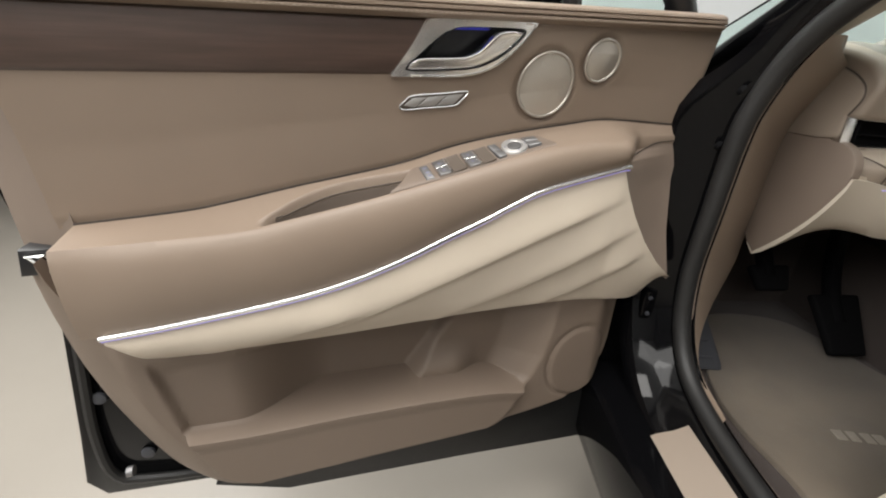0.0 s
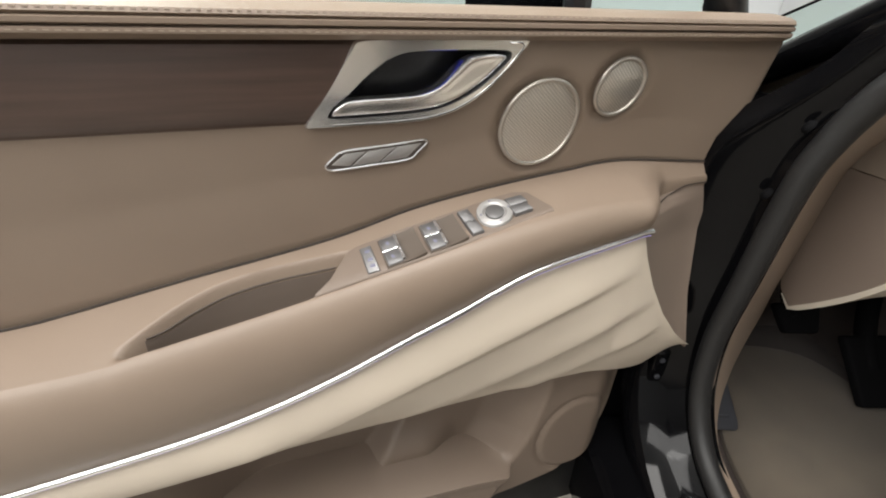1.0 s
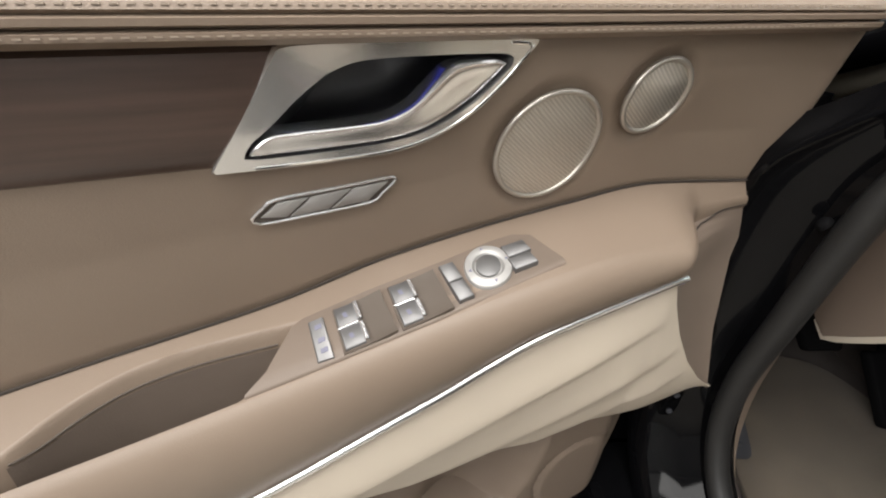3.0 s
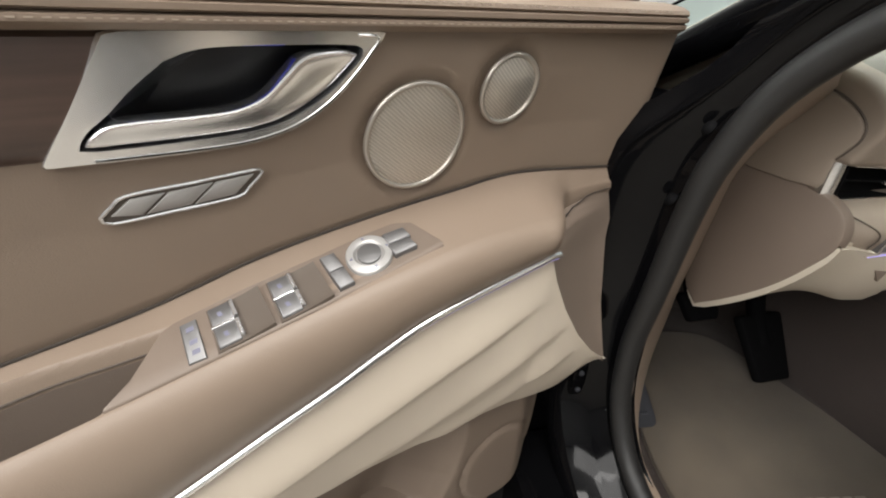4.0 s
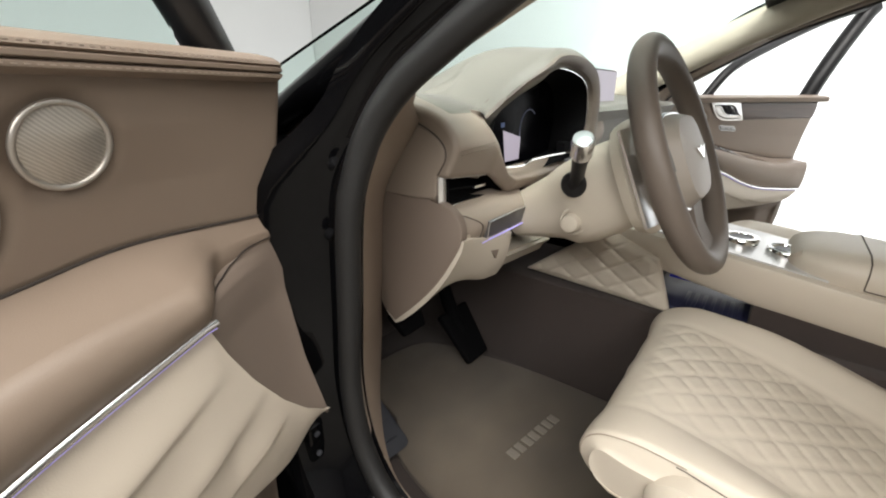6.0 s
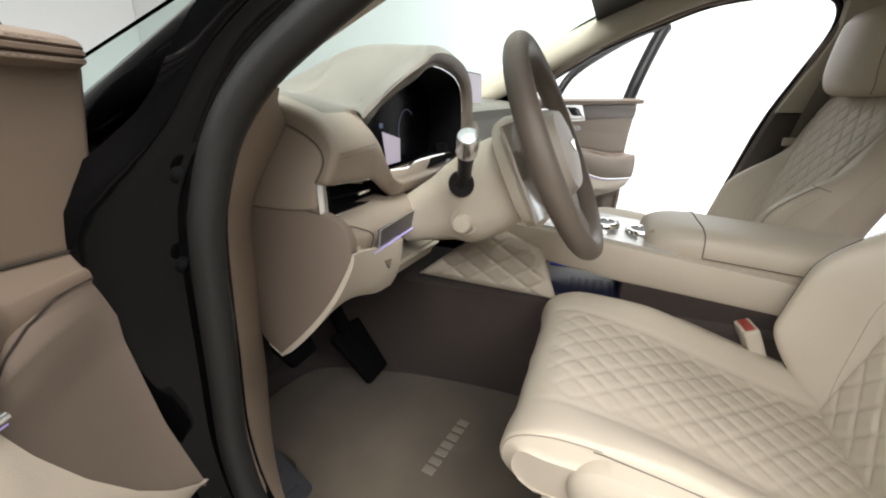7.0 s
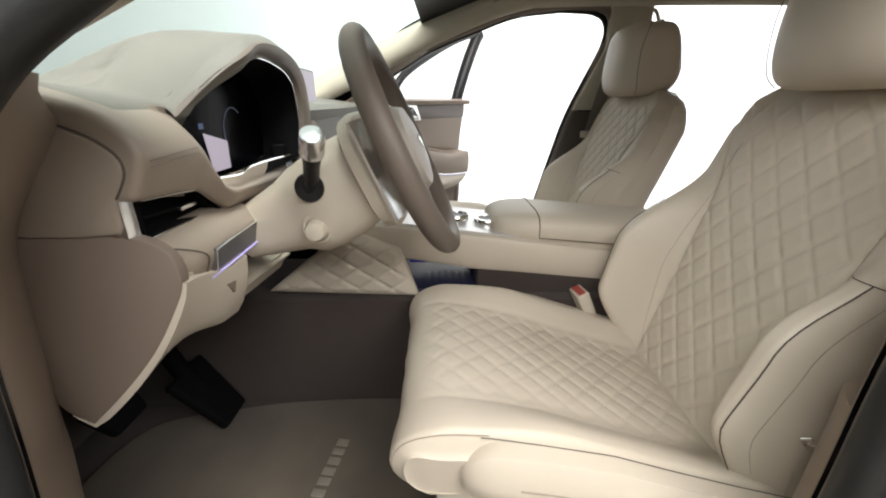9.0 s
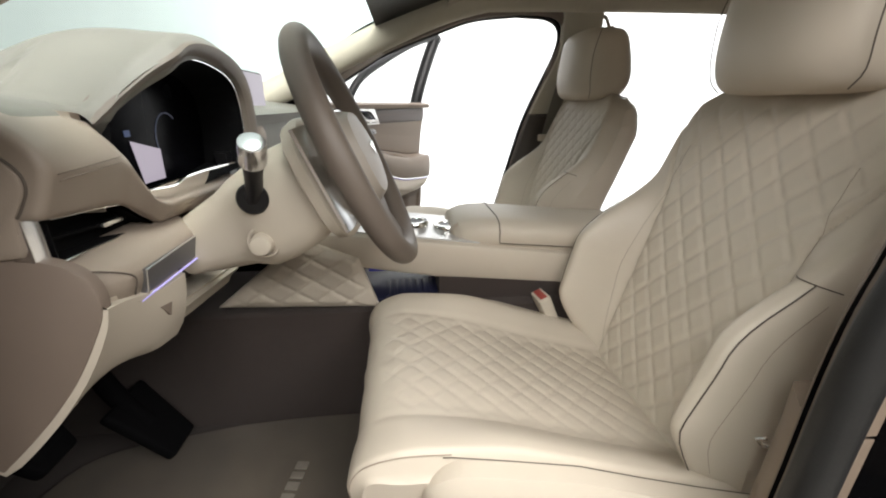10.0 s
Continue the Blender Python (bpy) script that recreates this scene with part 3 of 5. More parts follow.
    # smooth end of the armrest: flush with the panel at the hinge, rising to the edge of the cream insert
    rows = []
    for z in [0.786, 0.79] + list(np.linspace(0.80, 1.02, 24)) + list(np.linspace(1.026, 1.0565, 14)):
        ua = float(np.interp(z, [0.785, 0.88, 0.983, 1.0576], [0.003, 0.006, 0.002, -0.0045]))
        wa = float(np.interp(z, [0.785, 0.83, 0.88, 0.983, 1.0576], [0.023, 0.010, -0.004, -0.026, -0.031]))
        ub = float(np.interp(z, [0.785, 0.798, 0.832, 0.88, 0.935, 0.985, 1.022], [0.006, 0.012, 0.05, 0.09, 0.125, 0.150, 0.163])) if z < 1.022 else float(np.interp(-z, [-k for k in CAP_Z[::-1]][::-1], CAP_U))
        wb = float(np.interp(z, [0.785, 1.022, 1.031, 1.038, 1.046, 1.0565], [0.023, 0.026, 0.010, -0.010, -0.025, -0.030]))
        rows.append([P(ua, wa - 0.03, z), P(ua - 0.002, wa - 0.004, z)] + [P(ua + (ub - ua) * t, wa + (wb - wa) * t**1.7, z) for t in np.linspace(0, 1, 22)])
    part("armrest_end", slab(rows, P(0, -0.01, 0)), TAUPE_DARK, door, "smooth taupe end cap of the armrest")
    part("end_seam", tube([P(u, float(np.interp(z, [1.022, 1.031, 1.038, 1.046, 1.0565], [0.027, 0.011, -0.009, -0.024, -0.0295])), z + 0.0005) for u, z in spline(list(zip(CAP_U, CAP_Z)), 50)[:-4]], 0.0011, 6), RECESS, door)

    # lower panel with the map pocket
    zb = curve([0.05, 0.058, 0.085, 0.13, 0.2, 0.38, 0.64, 0.81, 0.89, 0.95, 1.0, 1.03, 1.045], [0.70, 0.58, 0.525, 0.488, 0.464, 0.440, 0.430, 0.444, 0.486, 0.570, 0.715, 0.83, 0.905], 0, 1)
    lip = curve([0.20, 0.27, 0.30, 0.372, 0.51, 0.675, 0.822, 0.951, 1.0], [0.515, 0.535, 0.543, 0.559, 0.573, 0.581, 0.583, 0.592, 0.60], 0, 1)
    rows = []
    for v in list(np.linspace(0, 0.575, 60)) + [0.585, 0.593, 0.5985, 0.602, 0.607, 0.614] + list(np.linspace(0.625, 1, 40)):
        row = []
        for u in np.linspace(0.05, 1.045, 200):
            ztop = float(np.interp(u, [0.05, 0.93, 0.965, 1.0, 1.045], [0.79, 0.79, 0.85, 0.93, 0.93]))
            zl = max(lip(u), zb(u) + 0.03)
            z = ztop + (zl - ztop) * v / 0.6 if v < 0.6 else zl + (zb(u) - zl) * (v - 0.6) / 0.4
            w = -0.024 - 0.03 * float(smooth(0.12, 0.05, u)) - 0.02 * float(smooth(0.98, 1.045, u))
            right = float(np.interp(z, [0.53, 0.555, 0.604, 0.67, 0.73], [0.292, 0.268, 0.243, 0.226, 0.218]))
            left = 0.945 + (z - 0.6) * 0.16
            if v < 0.6:
                # recess: a slope at the rear, a bottle pocket at the front behind a curved partition
                reg = float(smooth(0, 0.016, u - right)) * float(smooth(0, 0.012, left - u))
                wall = 0.53 - (z - 0.57) * 0.75
                front = float(smooth(wall + 0.012, wall - 0.012, u))
                deep = 0.012 + 0.084 * float(smooth(0.86, 0.69, u)) * float(smooth(right, right + 0.09, u)) * (1 - 0.30 * front)
                deep -= 0.030 * front * float(smooth(0.645, 0.58, z)) * float(smooth(0.36, 0.44, u))
                w -= reg * deep * float(smooth(0.756, 0.712, z)) * float(smooth(0.6, 0.586, v) * 0.85 + 0.15)
            else:
                bell = float(smooth(0, 0.025, u - float(np.interp(z, [0.445, 0.452, 0.462, 0.476, 0.50, 0.528, 0.553, 0.6], [0.48, 0.39, 0.345, 0.318, 0.300, 0.284, 0.266, 0.24])))) * float(smooth(0, 0.012, 0.945 - u + (z - 0.6) * 0.35))
                w += bell * (0.024 * float(smooth(0.446, 0.462, z)) + 0.003 * float(smooth(-0.03, -0.006, z - zl)) - 0.006 * float(smooth(0.606, 0.6, v)))
            ds = math.hypot((u - 0.150) / 0.078, (z - 0.57) / 0.092)
            w += -0.0045 * math.exp(-(((ds - 1) / 0.06) ** 2)) + 0.002 * float(smooth(1.05, 0.95, ds))
            if v > 0.975:
                w -= 0.012
            row.append(P(u, w, z))
        rows.append(row)
    part("lower_panel", slab(rows, P(0, -0.004, 0)), LOWER, door, "taupe moulded lower panel with a map pocket")

    # trim strip folding back to the shell along the rear edge
    fold = spline([(1.034, 0.918), (1.022, 0.866), (1.002, 0.80), (0.977, 0.735), (0.962, 0.64), (0.944, 0.565), (0.912, 0.488), (0.868, 0.440), (0.80, 0.432)], 40)
    back = spline([(1.088, 0.902), (1.083, 0.828), (1.072, 0.74), (1.062, 0.69), (1.048, 0.635), (1.015, 0.538), (0.977, 0.462), (0.92, 0.412), (0.84, 0.408)], 40)
    part("rear_trim", slab([[P(u0 + (u1 - u0) * t, -0.030 - 0.014 * t - 0.034 * t * t, z0 + (z1 - z0) * t) for (u0, z0), (u1, z1) in zip(fold, back)] for t in np.linspace(-0.08, 1, 9)], P(0, -0.006, 0)), LOWER, door, "taupe trim strip along the door's rear edge")
    # painted shell behind the trim
    shell = [(-0.05, 1.262), (-0.055, 1.1), (-0.045, 0.8), (-0.03, 0.5), (0.0, 0.30), (0.05, 0.27), (0.3, 0.285), (0.82, 0.335), (1.15, 0.375), (1.178, 0.42), (1.157, 0.53), (1.135, 0.66), (1.115, 0.78), (1.108, 0.88), (1.12, 0.98), (1.135, 1.1), (1.14, 1.262)]
    part("door_shell", prism(shell, -0.24, -0.132, 0.012, lambda u, z, h: P(u, h, z)), BLACK_PAINT, door, "glossy black painted door shell")
    part("inner_frame", prism([(0.02, 1.23), (0.03, 0.75), (0.05, 0.40), (0.12, 0.36), (0.82, 0.38), (0.97, 0.44), (1.06, 0.70), (1.07, 0.86), (1.08, 1.23)], -0.140, -0.128, 0.006, lambda u, z, h: P(u, h, z)), BLACK, door)
    part("bottom_seal", prism([(0.035, 0.285), (0.045, 0.40), (0.09, 0.45), (0.3, 0.44), (0.86, 0.44), (0.93, 0.42), (0.80, 0.362), (0.4, 0.325)], -0.11, -0.055, 0.004, lambda u, z, h: P(u, h, z)), RUBBER, door, "black rubber flap along the door bottom")
    part("shell_seal", tube([P(u, -0.126, z) for u, z in spline([(1.085, 1.20), (1.088, 0.98), (1.082, 0.84), (1.105, 0.68), (1.125, 0.54), (1.12, 0.435), (1.06, 0.405), (0.82, 0.372), (0.3, 0.325), (0.06, 0.31)], 70)], 0.009, 8), RUBBER, door, "black rubber seal round the door shell")
    for u, z in ((1.128, 0.62), (1.098, 0.77), (1.085, 0.47)):
        part("shell_plug", turned(disc_stack([(0.013, 0.0), (0.012, 0.004), (0.006, 0.006)], 16), Matrix.Translation(P(u - 0.03, -0.130, z)) @ pose(0, 0, 0, 0, 90 * s, 0)), DARK_PLASTIC, door)
    part("rear_return", loft([[P(u, w, z) for u, w in ((1.0, -0.045), (1.03, -0.052), (1.07, -0.075), (1.095, -0.10), (1.0, -0.10))] for z in (0.935, 0.95, 1.1, 1.238)]), TAUPE_DARK, door)
    latch = part("latch", prism([(1.02, 0.905), (1.035, 0.945), (1.075, 0.945), (1.082, 0.905)], -0.09, -0.045, 0.006, lambda u, z, h: P(u, h, z)), BLACK, door, "black door latch with a steel claw")
    part("latch_claw", tube([P(1.03, -0.043, 0.915), P(1.045, -0.040, 0.935), P(1.065, -0.043, 0.937), P(1.05, -0.043, 0.918)], 0.003, 8), BRIGHT, latch)
    part("check_bolt", tube([P(1.05, -0.06, 0.50), P(1.06, -0.06, 0.50)], 0.010, 10), BUTTON, door)

    # window frame, glass and mirror
    side = spline([(-0.02, 1.262), (0.035, 1.34), (0.14, 1.47), (0.30, 1.60), (0.50, 1.665), (0.75, 1.675), (1.0, 1.655), (1.22, 1.62)], 40)
    post = [(1.06, 1.255), (1.12, 1.40), (1.22, 1.62)]
    if s < 0:
        side = spline([(0.40, 1.262), (0.49, 1.38), (0.69, 1.482), (0.95, 1.585), (1.19, 1.650), (1.235, 1.652)], 40)
        post = [(1.075, 1.25), (1.10, 1.36), (1.15, 1.50), (1.215, 1.635), (1.235, 1.652)]
    fr = [P(u, -0.10 + (z - 1.262) * 0.18, z) for u, z in side]
    part("window_frame", tube(fr, 0.026 if s > 0 else 0.019, 10, flat=0.8), BLACK, door, "black window frame")
    part("window_frame", tube([P(u, -0.10 + (z - 1.262) * 0.18, z) for u, z in spline(post, 16)], 0.022 if s > 0 else 0.036, 10), BLACK, door, "black rear post of the window frame")
    if s > 0:
        part("window_divider", tube([P(0.225, -0.10, 1.262), P(0.255, -0.066, 1.45), P(0.285, -0.042, 1.585)], 0.017, 8), BLACK, door)
    low = np.linspace(0.03, 1.06, 30)
    rows = [[P(u0 + (u1 - u0) * f, -0.10 + (z1 - 1.262) * f * 0.18, 1.262 + (z1 - 1.262) * f) for u0, (u1, z1) in zip(low, spline([(0.045, 1.345), (0.15, 1.475), (0.31, 1.60), (0.5, 1.66), (0.75, 1.67), (1.0, 1.65), (1.20, 1.61)], 30))] for f in (0, 0.5, 1)]
    if s < 0:
        return door
    pane = part("window_pane", slab(rows, P(0, -0.004, 0)), GLASS, door, "clear side glass")
    pane.visible_shadow = False
    house = spline([(0.10, 1.27), (0.105, 1.36), (0.15, 1.40), (0.22, 1.39), (0.24, 1.30), (0.22, 1.255), (0.15, 1.25), (0.10, 1.27)], 28)[:-1]
    part("mirror_housing", prism([tuple(q) for q in house], -0.44, -0.25, 0.02, lambda u, z, h: P(u, h, z)), BLACK_PAINT, door, "black outside mirror housing")
    return door


car_door(1, (-0.79, 0.365, 0), -72, "open front car door with taupe leather and cream insert")
car_door(-1, (0.79, 0.335, -0.05), 58, "open far front door with taupe and cream trim")


# ---- car body ----
car = thing("car", "black car with its doors open in a showroom", "car")
FRONT = [(-0.48, 1.513), (-0.323, 1.496), (-0.186, 1.452), (-0.006, 1.385), (0.10, 1.325), (0.185, 1.275), (0.248, 1.230), (0.292, 1.168), (0.318, 1.07), (0.334, 0.92), (0.345, 0.79), (0.328, 0.68), (0.27, 0.60), (0.16, 0.565), (0.0, 0.555), (-0.22, 0.56)]
REAR = [(-0.36, 0.60), (-0.425, 0.70), (-0.455, 0.82), (-0.505, 1.0), (-0.554, 1.166), (-0.60, 1.28), (-0.648, 1.40), (-0.648, 1.47), (-0.60, 1.505), (-0.48, 1.513)]
DRIVER_REAR = [(-0.33, 0.60), (-0.385, 0.70), (-0.395, 0.86), (-0.408, 1.05), (-0.46, 1.20), (-0.53, 1.33), (-0.60, 1.42), (-0.625, 1.47), (-0.59, 1.505), (-0.48, 1.513)]

for s in (-1, 1):
    SEAL = FRONT + (DRIVER_REAR if s < 0 else REAR)
    loop = spline(SEAL, 160)[:-1]
    lean = lambda z: 0.74 - 0.16 * max(0.0, z - 1.1) - 0.02 * max(0.0, 0.8 - z)
    part("door_seal", tube([(s * lean(z), y, z) for y, z in loop], 0.0175 if s < 0 else 0.006, 10, True), RUBBER, car, "dark rubber door seal")
    part("seal_lip", tube([(s * (lean(z) - (0.024 if s < 0 else 0.012)), y + (0.02 if y > 0.05 else -0.02 if y < -0.3 else 0), z + (0.018 if z > 1.3 else -0.02 if z < 0.7 else 0)) for y, z in loop], [0.016 if s > 0 else 0.016 - 0.010 * float(smooth(1.16, 1.24, z)) for y, z in loop], 8, True), TAUPE_DARK, car, "taupe trim edge inside the seal")
    # painted jamb outside the seal, from the front pillar down to the sill
    jamb = spline(SEAL, 160)[:-1]
    cen = np.array([-0.03, 1.05])
    rings = []
    for i in range(len(jamb)):
        y, z = jamb[i]
        t = jamb[(i + 1) % len(jamb)] - jamb[i - 1]
        nn = np.array([t[1], -t[0]]) / np.linalg.norm(t)
        if np.dot(nn, jamb[i] - cen) < 0:
            nn = -nn
        X = lean(z)
        up = float(smooth(1.08, 1.20, z)) if s < 0 else 0.0
        rings.append([(s * (X + (a * (1 - 0.72 * up) if a > 0 else a)), y + nn[0] * b * (1 - 0.48 * up), z + nn[1] * b * (1 - 0.48 * up)) for a, b in (((-0.03, 0.004), (0.0, 0.012), (0.004, 0.035)) if s < 0 else ((0.02, 0.004), (0.02, 0.012), (0.02, 0.035))) + ( (0.03, 0.05), (0.045, 0.062), (0.075, 0.07), (0.085, 0.085), (0.085, 0.12), (-0.05 if s < 0 else 0.02, 0.12))])
    rings.append(rings[0])
    part("door_jamb", loft(rings, True, False), BLACK_PAINT, car, "glossy black painted door opening")

for y, z in ((0.306, 1.150), (0.328, 1.056)):
    part("rubber_stop", turned(disc_stack([(0.0085, 0.0), (0.0085, 0.004), (0.006, 0.007), (0.002, 0.008)], 20), pose(-0.752, y + 0.012, z, 0, -60, -30)), VOID, car, "round rubber stop")
hinge = part("door_hinge", box(-0.80, -0.772, 0.385, 0.43, 0.66, 0.73, 0.006), BLACK_PAINT, car, "black painted door hinge")
for z in (0.675, 0.715):
    part("hinge_bolt", turned(disc_stack([(0.005, 0.0), (0.005, 0.003), (0.003, 0.004)], 8), pose(-0.786, 0.385, z, 90, 0, 0)), DARK_PLASTIC, hinge, "grey hinge bolt")
# roof, glass and pillars
roof_rows = [[(x, y, z - 0.10 * (abs(x) / 0.62) ** 3) for x in np.linspace(-0.62, 0.62, 21)] for y, z in ((-0.22, 1.595), (-0.40, 1.655), (-0.8, 1.69), (-1.4, 1.69), (-2.0, 1.66), (-2.4, 1.58))]
part("roof", slab(roof_rows, (0, 0, 0.05)), BLACK_PAINT, car, "black roof")
part("headliner", slab([[(x * 0.985, y, z - 0.012) for x, y, z in r] for r in roof_rows], (0, 0, 0.008)), FABRIC, car, "cream fabric headliner")
wind = [[(x * (0.66 - 0.06 * f), 0.90 - 1.15 * f - 0.10 * (abs(x)) ** 2 * (1 - f) + 0.0, 1.20 + 0.40 * f - 0.06 * f * abs(x) ** 3) for x in np.linspace(-1, 1, 21)] for f in np.linspace(0, 1, 9)]
ws = part("windscreen", slab(wind, (0, 0.003, 0.004)), GLASS, car, "green tinted windscreen")
ws.visible_shadow = False
part("frit_band", slab([[(x, y + 0.004, z - 0.006) for x, y, z in r] for r in (wind[6], wind[7], wind[8])], (0, 0, 0.003)), BLACK, car, "black band along the windscreen top")
for s in (-1, 1):
    pil = spline([(0.63, 0.66, 1.15), (0.64, 0.48, 1.215), (0.63, 0.30, 1.295), (0.615, 0.14, 1.372), (0.60, -0.04, 1.450), (0.59, -0.2, 1.512), (0.575, -0.36, 1.552), (0.57, -0.55, 1.57)], 28)
    part("pillar_trim", tube([(s * x, y, z) for x, y, z in pil], 0.046, 14), FABRIC, car, "cream front pillar trim")
    part("front_pillar", tube([(s * (x + 0.058), y + 0.005, z - 0.006) for x, y, z in pil], 0.024, 10), BLACK_PAINT, car)
    rail = spline([(0.575, -0.30, 1.548), (0.575, -0.7, 1.555), (0.575, -1.3, 1.555), (0.56, -1.9, 1.54)], 20)
    part("roof_rail_trim", tube([(s * x, y, z) for x, y, z in rail], 0.045, 10), FABRIC, car, "cream roof rail trim")
    rear = DRIVER_REAR if s < 0 else REAR
    edge = spline(rear[1:-2], 40)

    def pillar(z0, z1, depth, x0):
        return loft([[(s * (x0 - 0.16 * max(0.0, z - 1.1) + a), y + b - 0.006, z) for a, b in ((0.012, 0.0), (-0.012, -0.004), (-0.030, -0.03), (-0.034, -depth * 0.5), (-0.028, -depth), (0.03, -depth - 0.01), (0.03, -0.01))] for y, z in [(float(np.interp(zz, edge[:, 1], edge[:, 0])), zz) for zz in np.linspace(z0, z1, 12)]])

    part("centre_pillar_trim", pillar(1.175, 1.56, 0.14, 0.715), FABRIC, car, "cream centre pillar trim")
    if s > 0:
        part("centre_pillar_lower", pillar(0.56, 1.17, 0.16, 0.712), DARK_TRIM, car, "dark taupe lower centre pillar trim")
    else:
        for z0, z1, a1, b1, lab in ((0.55, 0.945, 0.668, -0.026, "taupe lower centre pillar trim"), (0.949, 1.172, 0.668, -0.062, "taupe upper centre pillar trim")):
            rows = []
            for zz in np.linspace(z0, z1, 14):
                y = float(np.interp(zz, edge[:, 1], edge[:, 0]))
                rows.append([(-x, y + b, zz) for x, b in ((0.745, -0.008), (0.722, -0.004), (0.70, b1 * 0.45), (a1 + 0.008, b1 - 0.003), (a1, b1 - 0.012), (a1 - 0.004, -0.12), (a1, -0.22), (0.745, -0.22))])
            part("centre_pillar_lower", loft(rows), TAUPE, car, lab)
    part("kick_trim", slab([[(s * (0.735 - 0.16 * max(0.0, z - 1.1) - a * (0.20 + 0.80 * float(smooth(0.58, 0.80, z))) * (1 - 0.6 * float(smooth(1.17, 1.23, z)))), y + b * (0.20 + 0.80 * float(smooth(0.58, 0.80, z))) * (1 - 0.45 * float(smooth(1.05, 1.2, z))) * (1 - 0.5 * float(smooth(1.17, 1.23, z))), z) for y, z in spline(FRONT[6:14] if s < 0 else FRONT[3:12], 50)] for a, b in ((-0.005, 0.010), (0.018, 0.008), (0.040, 0.016), (0.075, 0.039), (0.115, 0.067), (0.150, 0.096), (0.168, 0.113))], (s * 0.006, 0.006, 0)), TAUPE, car, "taupe trim inside the front pillar")
    part("sill", box(*sorted((s * 0.72, s * 0.90)), -1.75, 0.45, 0.30, 0.50, 0.03), BLACK_PAINT, car, "black painted sill")
    part("scuff_plate", slab([[(s * x, y, z) for y in np.linspace(-0.35, 0.20, 8)] for x, z in ((0.825, 0.500), (0.815, 0.506), (0.78, 0.516), (0.755, 0.53))], (0, 0, -0.01)), BAND, car, "beige scuff plate on the sill")
    # fender ahead of the door and quarter behind
    part("fender", loft([[(s * x, y, z) for x, z in ((0.70, 0.30), (0.90, 0.30), (0.955 - k, 0.60), (0.945 - k, 0.95), (0.86 - k, 1.12), (0.70, 1.17))] for y, k in ((0.46, 0), (0.8, 0.0), (1.2, 0.01), (1.6, 0.06), (1.85, 0.16))]), BLACK_PAINT, car, "black front fender")
    part("rear_quarter", loft([[(s * x, y, z) for x, z in ((0.66, 0.30), (0.90, 0.30), (0.95, 0.60), (0.93, 0.98), (0.86, 1.18), (0.62 - k, 1.60), (0.56 - k, 1.60), (0.70, 1.1))] for y, k in ((-1.72, 0), (-2.1, 0.01), (-2.6, 0.08))]), BLACK_PAINT, car, "black rear quarter")
part("bonnet", slab([[(x, y, z - 0.06 * abs(x / 0.72) ** 3) for x in np.linspace(-0.72, 0.72, 13)] for y, z in ((0.95, 1.185), (1.3, 1.15), (1.7, 1.06), (1.88, 0.95))], (0, 0, -0.03)), BLACK_PAINT, car, "black bonnet")
part("nose", box(-0.75, 0.75, 1.82, 1.90, 0.30, 0.95, 0.03), BLACK_PAINT, car)
part("tailgate", slab([[(x, y, z) for x in np.linspace(-0.66, 0.66, 9)] for y, z in ((-2.62, 0.35), (-2.66, 0.95), (-2.58, 1.2), (-2.38, 1.60))], (0, -0.05, 0)), BLACK_PAINT, car, "black tailgate")
part("cowl", box(-0.70, 0.70, 0.90, 0.98, 1.10, 1.19, 0.01), BLACK, car)
part("firewall", box(-0.72, 0.72, 0.76, 0.80, 0.40, 1.20, 0.01), CARPET, car)
part("footwell_wall", box(-0.72, -0.655, 0.485, 0.78, 0.45, 0.86, 0.005), CARPET, car)
part("floor_pan", box(-0.715, 0.715, -2.55, 0.80, 0.44, 0.498, 0.01), CARPET, car, "brown carpeted floor")
part("tunnel", loft([[(x, y, z) for x, z in ((-0.155, 0.49), (-0.148, 0.60), (-0.142, 0.74), (-0.135, 0.768), (-0.12, 0.778), (0.12, 0.778), (0.142, 0.74), (0.155, 0.49))] for y in (0.76, 0.4, 0.1, -0.2, -0.62)]), CARPET, car, "dark brown carpeted centre tunnel")
part("rear_bench", box(-0.60, 0.60, -1.75, -1.30, 0.50, 0.80, 0.06, 4), CREAM, car)
for x in (-0.82, 0.82):
    for y in (1.15, -1.85):
        wheel = part("wheel", turned(disc_stack([(0.27, -0.11), (0.36, -0.10), (0.375, -0.06), (0.375, 0.06), (0.36, 0.10), (0.27, 0.11)], 40), pose(x, y, 0.375, 0, 90, 0)), RUBBER, car, "black tyre")
        part("rim", turned(disc_stack([(0.26, -0.112), (0.27, 0.112), (0.22, 0.10), (0.05, 0.09)], 30), pose(x, y, 0.375, 0, 90 if x > 0 else -90, 0)), SILVER, wheel, "silver wheel rim")

# ---- dashboard ----
dash = thing("dashboard", "taupe and pale leather dashboard with a hooded cluster", "dashboard")
HOOD = [(-0.62, 1.19), (-0.51, 1.193), (-0.468, 1.198), (-0.450, 1.210), (-0.433, 1.231), (-0.398, 1.266), (-0.345, 1.294), (-0.27, 1.301), (-0.195, 1.291), (-0.147, 1.270), (-0.124, 1.236), (-0.117, 1.18)]
hood = spline(HOOD, 80)
END = -0.585
PROFILE = spline([(0.50, 1.236), (0.42, 1.231), (0.358, 1.218), (0.318, 1.208), (0.290, 1.196), (0.272, 1.181), (0.263, 1.168), (0.2605, 1.155), (0.266, 1.139), (0.276, 1.1165), (0.282, 1.1105), (0.30, 1.109)], 60)
TOP_HALF = PROFILE[PROFILE[:, 1] > 1.156][::-1]


